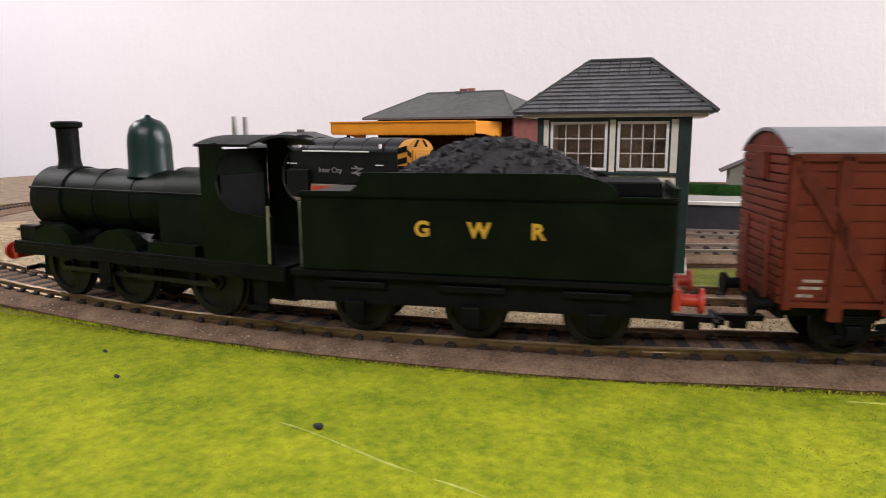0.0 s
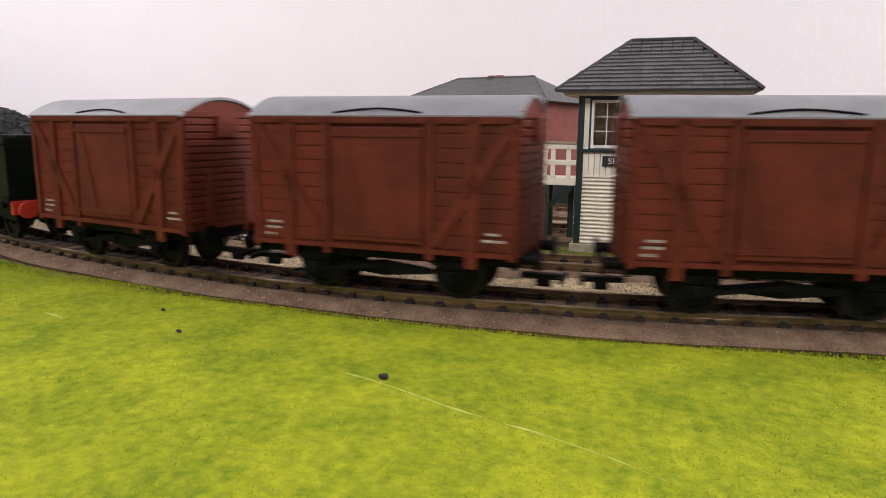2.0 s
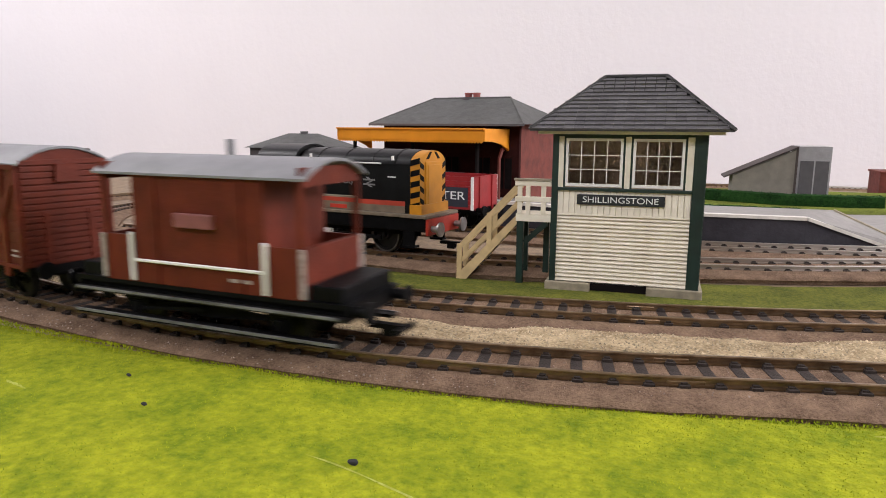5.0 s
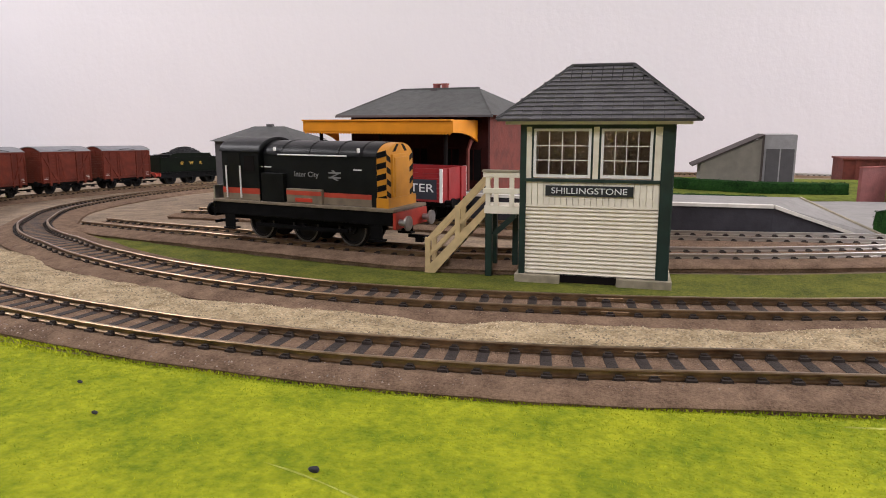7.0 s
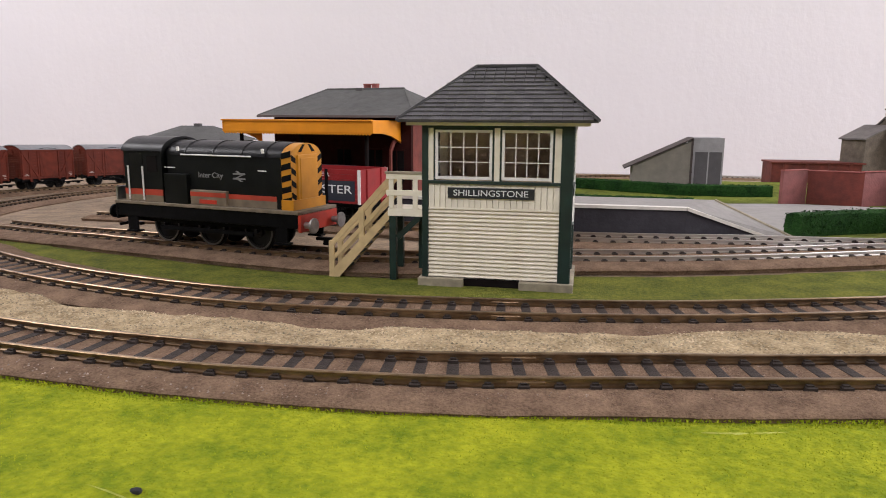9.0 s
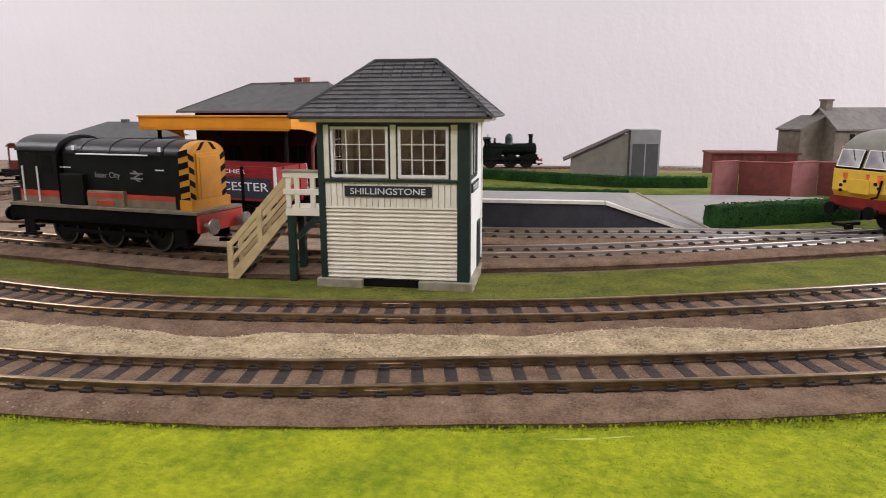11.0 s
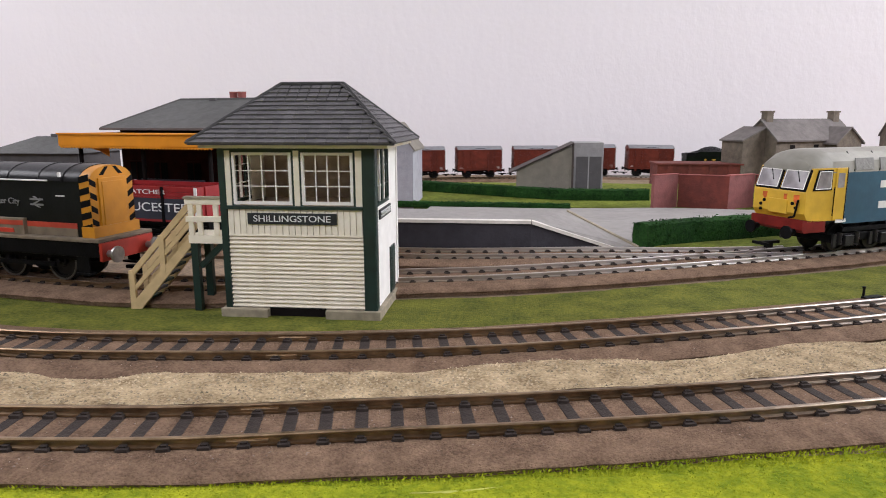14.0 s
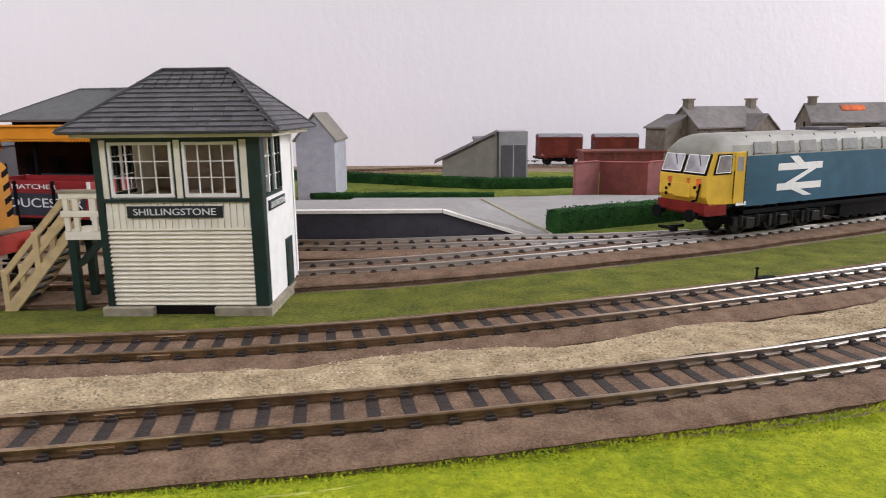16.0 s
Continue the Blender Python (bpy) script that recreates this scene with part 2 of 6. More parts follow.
M["rust"] = material("orange_rust_stain", (0.62, 0.12, 0.02), 0.7, noise_scale=400, vary=0.3, bump=0)
M["soot"] = material("black_debris", (0.02, 0.02, 0.028), 0.8, noise_scale=300, vary=0.3, bump=0.2)
M["wagonred"] = material("red_wagon_paint", (0.26, 0.014, 0.016), 0.45, noise_scale=150, vary=0.12, bump=0.08)
M["wagonblue"] = material("blue_black_wagon_panel", (0.022, 0.026, 0.04), 0.5, noise_scale=150, vary=0.15, bump=0.05)

# ---------- mesh helpers (millimetres) ----------


def part(name, bm, mat, parent=None, label="", smooth=False):
    me = bpy.data.meshes.new(name)
    bm.transform(Matrix.Scale(S, 4))
    bmesh.ops.recalc_face_normals(bm, faces=bm.faces[:])
    bm.to_mesh(me)
    bm.free()
    if smooth:
        me.shade_smooth()
        me.set_sharp_from_angle(angle=radians(38))
    me.materials.append(mat)
    o = new(name, me)
    o.parent = parent
    if label:
        o["label"] = label
    return o


def thing(name, label, category, x=0, y=0, z=0, rz=0, group="", kind=""):
    o = new(name)
    o.empty_display_size = 0.01
    o.matrix_basis = pose(x * S, y * S, z * S, 0, 0, rz)
    return tagged(o, label, category, group, kind)


def again(ob, name, parent, m):
    """One more part on the same mesh."""
    o = new(name, ob.data)
    o.parent = parent
    o.matrix_basis = m
    return o


def at_mm(x, y, z, rx=0, ry=0, rz=0):
    return pose(x * S, y * S, z * S, rx, ry, rz)


def box(bm, x0, y0, z0, x1, y1, z1, bev=0.0):
    r = bmesh.ops.create_cube(bm, size=1)
    m = Matrix.Translation(((x0 + x1) / 2, (y0 + y1) / 2, (z0 + z1) / 2)) @ Matrix.Diagonal((abs(x1 - x0), abs(y1 - y0), abs(z1 - z0), 1))
    bmesh.ops.transform(bm, matrix=m, verts=r["verts"])
    if bev:
        es = {e for v in r["verts"] for e in v.link_edges}
        bmesh.ops.bevel(bm, geom=list(es), offset=bev, segments=2, affect="EDGES", profile=0.5)
    return bm


def B(*args, bev=0.0):
    bm = bmesh.new()
    if args:
        box(bm, *args, bev=bev)
    return bm


def cyl(bm, p0, p1, r, seg=14, r2=None):
    p0, p1 = Vector(p0), Vector(p1)
    d = p1 - p0
    m = Matrix.Translation((p0 + p1) / 2) @ d.to_track_quat("Z", "Y").to_matrix().to_4x4()
    bmesh.ops.create_cone(bm, cap_ends=True, segments=seg, radius1=r, radius2=r if r2 is None else r2, depth=d.length, matrix=m)
    return bm


def prism(bm, outline, axis, a, b):
    """An outline of (u, v) drawn out from a to b along axis x, y or z."""
    def put(u, v, w):
        return {"x": (w, u, v), "y": (u, w, v), "z": (u, v, w)}[axis]
    va = [bm.verts.new(put(u, v, a)) for u, v in outline]
    vb = [bm.verts.new(put(u, v, b)) for u, v in outline]
    bm.faces.new(va)
    bm.faces.new(vb[::-1])
    for i in range(len(outline)):
        j = (i + 1) % len(outline)
        bm.faces.new((va[i], va[j], vb[j], vb[i]))
    return bm


def lathe(bm, profile, seg=20, centre=(0, 0)):
    """(r, z) turned about the upright axis."""
    rings = []
    for r, z in profile:
        rings.append([bm.verts.new((centre[0] + r * math.cos(2 * math.pi * i / seg), centre[1] + r * math.sin(2 * math.pi * i / seg), z)) for i in range(seg)])
    for a, b in zip(rings, rings[1:]):
        for i in range(seg):
            bm.faces.new((a[i], a[(i + 1) % seg], b[(i + 1) % seg], b[i]))
    bm.faces.new(rings[0])
    bm.faces.new(rings[-1])
    return bm


def text_part(name, body, size, mat, parent, m, width=None, depth=0.15, label="", bold=0.0):
    """Lettering in the built-in font, as a mesh; upright in x and z, centred."""
    cu = bpy.data.curves.new(name, "FONT")
    cu.body, cu.size, cu.align_x, cu.align_y, cu.extrude = body, size * S, "CENTER", "CENTER", depth * S
    cu.offset = bold * size * S
    tmp = new(name, cu)
    bpy.context.view_layer.update()
    me = bpy.data.meshes.new_from_object(tmp.evaluated_get(bpy.context.evaluated_depsgraph_get()))
    bpy.data.objects.remove(tmp)
    if width:
        xs = [v.co.x for v in me.vertices]
        k = width * S / (max(xs) - min(xs))
        for v in me.vertices:
            v.co.x *= k
    me.materials.clear()
    me.materials.append(mat)
    o = new(name, me)
    o.parent = parent
    o.matrix_basis = m @ pose(0, 0, 0, 90)
    if label:
        o["label"] = label
    return o


# ---------- lie of the land and the lines of track ----------


def ground(x, y):
    """The boards fall away towards the back, later on the east side than on the west."""
    k = min(1.0, max(0.0, x / 200.0))
    return -min(33.0, 0.046 * max(0.0, math.hypot(x, y) - 400.0 - 160.0 * k * k * (3 - 2 * k)))


def curve_through(pts, n=14):
    P = [Vector(p) for p in pts]
    P = [2 * P[0] - P[1]] + P + [2 * P[-1] - P[-2]]
    out = []
    for a, b, c, d in zip(P, P[1:], P[2:], P[3:]):
        for i in range(n):
            t = i / n
            out.append(0.5 * (2 * b + (c - a) * t + (2 * a - 5 * b + 4 * c - d) * t * t + (3 * b - a - 3 * c + d) * t ** 3))
    out.append(P[-2])
    return out


class Line:
    def __init__(self, pts):
        fine = curve_through(pts, 24)
        d = [0.0]
        for a, b in zip(fine, fine[1:]):
            d.append(d[-1] + (b - a).length)
        self.d, self.fine, self.length = np.array(d), fine, d[-1]
        self.x, self.y = np.array([p.x for p in fine]), np.array([p.y for p in fine])

    def at(self, s):
        i = min(max(int(np.searchsorted(self.d, s)), 1), len(self.d) - 1)
        a, b = self.d[i - 1], self.d[i]
        k = min(1.0, max(0.0, (s - a) / (b - a)))
        return self.fine[i - 1].lerp(self.fine[i], k)

    def near(self, p):
        return float(np.min(np.hypot(self.x - p.x, self.y - p.y)))

    def way(self, s):
        return (self.at(s + 3) - self.at(s - 3)).normalized()

    def side(self, s, off):
        w = self.way(s)
        p = self.at(s) + Vector((-w.y, w.x)) * off
        return p


OUTER = Line([(560, 440), (420, 345), (300, 275), (195, 227), (130, 205), (72, 190), (23, 180), (-23, 171), (-70, 167), (-100, 167), (-150, 171), (-230, 187),
              (-330, 222), (-440, 290), (-540, 390), (-610, 490), (-637, 560), (-643, 635), (-643, 718), (-628, 800), (-590, 880), (-520, 960), (-400, 1045),
              (-240, 1120), (-85, 1170), (60, 1205), (230, 1225), (430, 1236), (620, 1240), (850, 1240), (1150, 1240)])
INNER = Line([(560, 520), (440, 416), (340, 359), (250, 314), (150, 273), (72, 246), (25, 234), (-28, 226), (-86, 222), (-130, 225), (-190, 238), (-244, 258),
              (-280, 277), (-318, 301), (-356, 331), (-400, 376), (-465, 467), (-510, 600), (-520, 740), (-490, 860), (-420, 940), (-330, 990)])
SIDING = Line([(-347, 369), (-252, 332), (-173, 314), (-104, 302), (-60, 304), (-25, 312), (5, 323), (44, 332), (93, 349), (147, 371), (214, 401), (330, 461), (470, 530), (620, 602)])
BAY = Line([(-330, 446), (-220, 420), (-142, 402), (-60, 383), (0, 375), (43, 378), (98, 386), (150, 389), (205, 400)])
RAIL_Z, TIE_Z = 5.5, 3.2

# ---------- the room ----------
def slab(name, args, mat, label, cat):
    o = part(name, B(*args), mat)
    return tagged(o, label, cat, kind="structure")


slab("wall_north", (-2300, 1310, -900, 2300, 1410, 1750), M["wall"], "plain off-white painted wall behind the layout", "wall")
slab("wall_south", (-2300, -1800, -900, 2300, -1700, 1750), M["room"], "plain painted room wall", "wall")
slab("wall_west", (-2300, -1700, -900, -2200, 1310, 1750), M["room"], "plain painted room wall", "wall")
slab("wall_east", (2200, -1700, -900, 2300, 1310, 1750), M["room"], "plain painted room wall", "wall")
slab("ceiling", (-2200, -1700, 1700, 2200, 1310, 1750), M["room"], "plain white ceiling", "ceiling")
slab("floor", (-2200, -1700, -900, 2200, 1310, -850), M["road"], "plain grey room floor", "floor")


def sheet(bm, fn, nu, nv):
    """A skin over fn(u, v), u and v from 0 to 1."""
    g = [[bm.verts.new(fn(i / nu, j / nv)) for j in range(nv + 1)] for i in range(nu + 1)]
    for i in range(nu):
        for j in range(nv):
            bm.faces.new((g[i][j], g[i + 1][j], g[i + 1][j + 1], g[i][j + 1]))
    return bm


bm = bmesh.new()
sheet(bm, lambda u, v: (-1300 + 2600 * u, -260 + 1569 * v, ground(-1300 + 2600 * u, -260 + 1569 * v) - 0.4), 90, 70)
tagged(part("ground", bm, M["board"], smooth=True), "brown painted model railway baseboard", "ground", kind="structure")


def strip_between(name, lo, hi, n, z, mat, label, cat, m=6, edge=0.6, kind="structure"):
    """A mat between two lines lo(u) and hi(u), following the land, with a turned-down edge."""
    bm = bmesh.new()

    def fn(u, v):
        a, b = lo(u), hi(u)
        x, y = a[0] + (b[0] - a[0]) * v, a[1] + (b[1] - a[1]) * v
        down = edge if v in (0.0, 1.0) or u in (0.0, 1.0) else 0.0
        return (x, y, ground(x, y) + z - down)
    sheet(bm, fn, n, m)
    return tagged(part(name, bm, mat, smooth=True), label, cat, kind=kind)


def wav(u, f, a, seed):
    return a * (noise.noise((u * f, seed, 0.3)) + 0.5 * noise.noise((u * f * 2.7, seed, 1.3)))


# bright grass mat in front
GRASS_EDGE = Line([(620, 422.5), (420, 294.5), (300, 244.5), (174, 195.5), (121, 181.5), (72, 170.5), (28, 162.5), (-13, 156.5), (-47, 152.5), (-91, 151.5), (-143, 153.5), (-187, 158.5),
                   (-240, 167.5), (-330, 197.5), (-450, 264.5), (-560, 362.5), (-640, 472.5), (-672, 562.5), (-690, 702.5)])


def edge_pt(u):
    s = GRASS_EDGE.length * (0.01 + 0.98 * u)
    p = GRASS_EDGE.at(s)
    w = wav(u, 60, 1.2, 3.0)
    return (p.x + w * 0.3, p.y + w)


strip_between("grass_mat", edge_pt, lambda u: (edge_pt(u)[0] * 1.6, -250), 260, 1.0, M["grass"], "bright yellow-green grass mat at the layout's front", "grass", m=60, edge=1.6)

# underlay, sleepers and rails


def sweep(bm, line, s0, s1, step, profile, lift=0.0, closed=True):
    n = max(2, int((s1 - s0) / step))
    rings = []
    for i in range(n + 1):
        s = s0 + (s1 - s0) * i / n
        c = line.at(s)
        g = ground(c.x, c.y)
        ring = []
        for off, z in profile:
            p = line.side(s, off)
            ring.append(bm.verts.new((p.x, p.y, g + z + lift)))
        rings.append(ring)
    k = len(profile)
    for a, b in zip(rings, rings[1:]):
        for j in range(k if closed else k - 1):
            bm.faces.new((a[j], a[(j + 1) % k], b[(j + 1) % k], b[j]))
    if closed:
        bm.faces.new(rings[0])
        bm.faces.new(rings[-1][::-1])
    return bm


def bed(line, s0, s1, label, lift=0.0, near=(20.0, 20.0)):
    """Foam underlay: a flat crown, shoulders over the sleeper ends, a slope and a cut lower edge that wanders a little."""
    bm = bmesh.new()
    rings = []
    n = int((s1 - s0) / 5)
    front = 1 if line.at(0).x > line.at(300).x else -1
    for i in range(n + 1):
        s = s0 + (s1 - s0) * i / n
        c = line.at(s)
        g = ground(c.x, c.y) + lift
        k = min(1.0, max(0.0, (c.x + 90.0) / 100.0))
        e = near[0] + (near[1] - near[0]) * k + 0.9 * noise.noise((s * 0.035, lift, 0.7)) + 0.5 * noise.noise((s * 0.21, lift, 3.1))
        f = 24.5 + 0.8 * noise.noise((s * 0.05, lift, 9.1))
        ring = []
        for off, z in ((-f - 0.4, -0.4), (-f, 0.9), (-19.5, 2.3), (-15.0, 3.1), (-11.0, 3.36), (-9.6, 3.02), (9.6, 3.02), (11.0, 3.36), (13.6, 3.2), (e - 2.6, 2.5), (e - 0.4, 1.9), (e, 1.45), (e - 0.9, 0.5), (e - 1.0, -0.4)):
            q = line.side(s, off * front)
            ring.append(bm.verts.new((q.x, q.y, g + z + 0.16 * noise.noise((q.x * 0.5, q.y * 0.5, z)))))
        rings.append(ring)
    for a, b in zip(rings, rings[1:]):
        for j in range(len(a) - 1):
            bm.faces.new((a[j], a[j + 1], b[j + 1], b[j]))
    return tagged(part("track_underlay", bm, M["foam"], smooth=True), label, "underlay", kind="structure")


bed(OUTER, 0, OUTER.length, "brown gritty foam underlay beneath the outer track", 0.0, (18.6, 21.6))
bed(INNER, 0, INNER.length, "brown gritty foam underlay beneath the inner track", 0.05, (20.5, 20.5))
bed(SIDING, 0, SIDING.length, "brown gritty foam underlay beneath the siding", 0.3, (24.0, 22.0))
bed(BAY, 0, BAY.length - 30, "brown gritty foam underlay beneath the platform track", 0.2, (20.0, 20.0))

RAIL_PROFILE = [(-1.15, 0.0), (-1.15, 0.4), (-0.4, 0.75), (-0.36, 1.5), (-0.62, 1.72), (-0.62, 2.08), (-0.36, 2.34), (0.36, 2.34), (0.62, 2.08), (0.62, 1.72), (0.36, 1.5), (0.4, 0.75), (1.15, 0.4), (1.15, 0.0)]


def tie_mesh():
    bm = B(-11.6, -1.55, 1.6, 11.6, 1.55, TIE_Z, bev=0.2)
    for sx in (-1, 1):
        for e in (-1, 1):
            box(bm, sx * 8.25 + e * 1.0, -1.3, TIE_Z - 0.1, sx * 8.25 + e * 2.6, 1.3, TIE_Z + 0.75)
            box(bm, sx * 8.25 + e * 0.7, -0.8, TIE_Z + 0.3, sx * 8.25 + e * 1.7, 0.8, TIE_Z + 1.15)
    return bm


TIE = part("sleeper", tie_mesh(), M["sleeper"])
TIE_DATA = TIE.data
bpy.data.objects.remove(TIE)


def track(line, label, s_near0, s_near1, rail_mat, pitch=8.3, s0=2.0, s1=None):
    """Rails and sleepers; the sleepers of the near stretch are parts, the rest one mesh."""
    s1 = s1 or line.length - 2
    t = thing("railway_track", label, "track", kind="structure")
    for off in (-8.25, 8.25):
        bm = bmesh.new()
        sweep(bm, line, s0, s1, 7, [(off + a, z + TIE_Z) for a, z in RAIL_PROFILE])
        part("rail", bm, rail_mat, t)
    verts, faces = [], []
    tv = [v.co.copy() for v in TIE_DATA.vertices]
    tf = [tuple(p.vertices) for p in TIE_DATA.polygons]
    s = s0 + 4
    while s < s1 - 3:
        c, w = line.at(s), line.way(s)
        g = ground(c.x, c.y)
        a = math.degrees(math.atan2(w.y, w.x)) + 90 + random.uniform(-0.6, 0.6)
        m = at_mm(c.x, c.y, g, 0, 0, a)
        if s_near0 < s < s_near1:
            o = new("sleeper", TIE_DATA)
            o.parent, o.matrix_basis = t, m
        else:
            b = len(verts)
            verts += [m @ v for v in tv]
            faces += [tuple(i + b for i in f) for f in tf]
        s += pitch
    if verts:
        me = bpy.data.meshes.new("far_sleepers")
        me.from_pydata(verts, [], faces)
        me.materials.append(M["sleeper"])
        o = new("far_sleepers", me)
        o.parent = t
        o["kind"] = "stuff"
    return t


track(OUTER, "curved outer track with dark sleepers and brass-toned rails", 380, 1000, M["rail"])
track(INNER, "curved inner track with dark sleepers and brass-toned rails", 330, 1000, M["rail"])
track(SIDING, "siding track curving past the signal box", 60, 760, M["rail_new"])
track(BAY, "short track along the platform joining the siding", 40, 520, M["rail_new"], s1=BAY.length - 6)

# sandy ballast between the two running lines, with a wavy far edge


def sand_lo(u):
    s = 250 + 900 * u
    p = OUTER.side(s, -13.5)
    return (p.x, p.y)


def sand_hi(u):
    s = 250 + 900 * u
    p = OUTER.side(s, -37.0 - 2.2 * math.sin(u * 61) - wav(u, 26, 4.5, 7.0) - max(0.0, u - 0.62) * 70)
    return (p.x, p.y)


def mid_strip(u, v):
    a, b = sand_lo(u), sand_hi(u)
    x, y = a[0] + (b[0] - a[0]) * v, a[1] + (b[1] - a[1]) * v
    return (x, y, ground(x, y) + 3.45 - 1.1 * v + 0.3 * math.sin(math.pi * v) + 0.5 * noise.noise((x * 0.11, y * 0.11, 0)))


bm = bmesh.new()
sheet(bm, mid_strip, 220, 5)
sandy = tagged(part("sandy_ballast", bm, M["sand"], smooth=True), "sandy ballast strip between the two running tracks", "ballast", kind="structure")


def scatter(name, n, place, size, mat, label, cat, seed):
    """Many small chips, one object."""
    rng = random.Random(seed)
    verts, faces = [], []
    for _ in range(n):
        x, y, z = place(rng)
        r = size * rng.uniform(0.5, 1.3)
        b = len(verts)
        a0 = rng.uniform(0, 6.28)
        for k in range(4):
            a = a0 + k * 1.5708 + rng.uniform(-0.3, 0.3)
            verts.append(((x + r * math.cos(a)) * S, (y + r * math.sin(a)) * S, (z - 0.15 * r) * S))
        verts.append((x * S, y * S, (z + r * rng.uniform(0.6, 1.1)) * S))
        faces += [(b, b + 1, b + 4), (b + 1, b + 2, b + 4), (b + 2, b + 3, b + 4), (b + 3, b, b + 4)]
    me = bpy.data.meshes.new(name)
    me.from_pydata(verts, [], faces)
    me.materials.append(mat)
    return tagged(new(name, me), label, cat, kind="stuff")


scatter("ballast_grains", 9000, lambda r: mid_strip(r.uniform(0.08, 0.85), r.uniform(0, 1)), 0.42, M["grit"], "loose sandy ballast grains between the tracks", "ballast", 5)


def bed_point(line, s0, s1):
    def f(r):
        s, o = r.uniform(s0, s1), r.uniform(-22, 18.5)
        p = line.side(s, o)
        a = abs(o)
        z = 2.9 if a < 9.6 else (3.1 if a < 14 else 3.05 - (a - 14) * 0.19)
        return (p.x, p.y, ground(p.x, p.y) + max(z, 0.2))
    return f


scatter("underlay_grains", 5000, bed_point(OUTER, 340, 1000), 0.3, M["fleck"], "pale gritty flecks on the brown underlay", "grit", 6)
scatter("underlay_grains", 3500, bed_point(INNER, 300, 950), 0.3, M["fleck"], "pale gritty flecks on the inner underlay", "grit", 7)
scatter("underlay_grains", 1800, bed_point(SIDING, 50, 600), 0.3, M["fleck"], "pale gritty flecks on the siding underlay", "grit", 8)

# olive turf between the inner track and the siding


def turf_lo(u):
    p = INNER.side(260 + 760 * u, -25)
    return (p.x, p.y)


def turf_hi(u):
    best = INNER.side(260 + 760 * u, -25)
    # reach to the siding's underlay edge
    for k in range(1, 60):
        q = INNER.side(260 + 760 * u, -25 - k * 1.5)
        if SIDING.near(q) < 21:
            break
        best = q
    return (best.x, best.y)


strip_between("olive_turf", turf_lo, turf_hi, 130, 0.05, M["olive"], "short olive-green turf between the tracks", "grass", m=8)


def grass_fibres(n, place, seed):
    rng = random.Random(seed)
    verts, faces = [], []
    for _ in range(n):
        x, y = place(rng)
        h = rng.uniform(0.1, 0.55)
        a, lean = rng.uniform(0, 6.28), rng.uniform(0.1, 0.8)
        b = len(verts)
        w = 0.2
        verts += [((x - w * math.sin(a)) * S, (y + w * math.cos(a)) * S, 0.7 * S), ((x + w * math.sin(a)) * S, (y - w * math.cos(a)) * S, 0.7 * S),
                  ((x + lean * math.cos(a)) * S, (y + lean * math.sin(a)) * S, (1.0 + h) * S)]
        faces.append((b, b + 1, b + 2))
    me = bpy.data.meshes.new("grass_fibres")
    me.from_pydata(verts, [], faces)
    me.materials.append(M["blade"])
    return tagged(new("grass_fibres", me), "short bright green grass fibres on the mat", "grass", kind="stuff")


def on_mat(rng):
    e = edge_pt(rng.uniform(0.18, 0.72))
    y = e[1] - 0.4 - (rng.random() ** 1.7) * 120
    return e[0] + rng.uniform(-3, 3), y


grass_fibres(130000, on_mat, 11)

# debris lying on the mat
for x, y, r in ((-62, 108.6, 0.95), (-120, 119, 0.65), (-137, 133, 0.6), (41, 124, 0.45)):
    bm = bmesh.new()
    bmesh.ops.create_icosphere(bm, subdivisions=2, radius=r, matrix=Matrix.Translation((0, 0, r * 0.5)) @ Matrix.Diagonal((1.2, 0.8, 0.7, 1)))
    for v in bm.verts:
        v.co *= 1 + 0.3 * noise.noise(v.co * 1.3)
    o = part("debris", bm, M["soot"], smooth=True)
    o.matrix_basis = at_mm(x, y, 1.2)
    tagged(o, "small dark speck of debris on the grass mat", "debris", "debris on the grass")

# pale dried-glue streaks on the mat


def glue_streak(pts, width):
    ln = Line(pts)
    bm = bmesh.new()

    def fn(u, v):
        s = ln.length * u
        k = width * (0.4 + 0.9 * abs(noise.noise((u * 9, pts[0][0], 0)))) * math.sin(math.pi * min(0.98, max(0.02, u)))
        p = ln.side(max(1, min(ln.length - 1, s)), (v - 0.5) * k)
        return (p.x, p.y, 0.92 + 0.4 * math.sin(math.pi * v) * (0.6 + 0.8 * noise.noise((u * 14, v, 2.0))))
    sheet(bm, fn, 24, 2)
    tagged(part("glue_streak", bm, M["glue"], smooth=True), "pale dried-glue streak on the grass mat", "streak", "glue streaks")


M["glue"] = material("dried_glue", (0.44, 0.45, 0.13), 0.9, noise_scale=350, vary=0.2, tint=(0.30, 0.33, 0.04), bump=0.3, spec=0.1)
glue_streak([(-165, 121), (-160, 120), (-154, 118)], 3.0)
glue_streak([(-74, 110), (-60, 106), (-44, 100), (-28, 95.5), (-14, 90), (-4, 84)], 1.3)
glue_streak([(-6, 84), (2, 78), (10, 70)], 3.2)
glue_streak([(36, 154), (46, 156), (56, 159)], 1.6)

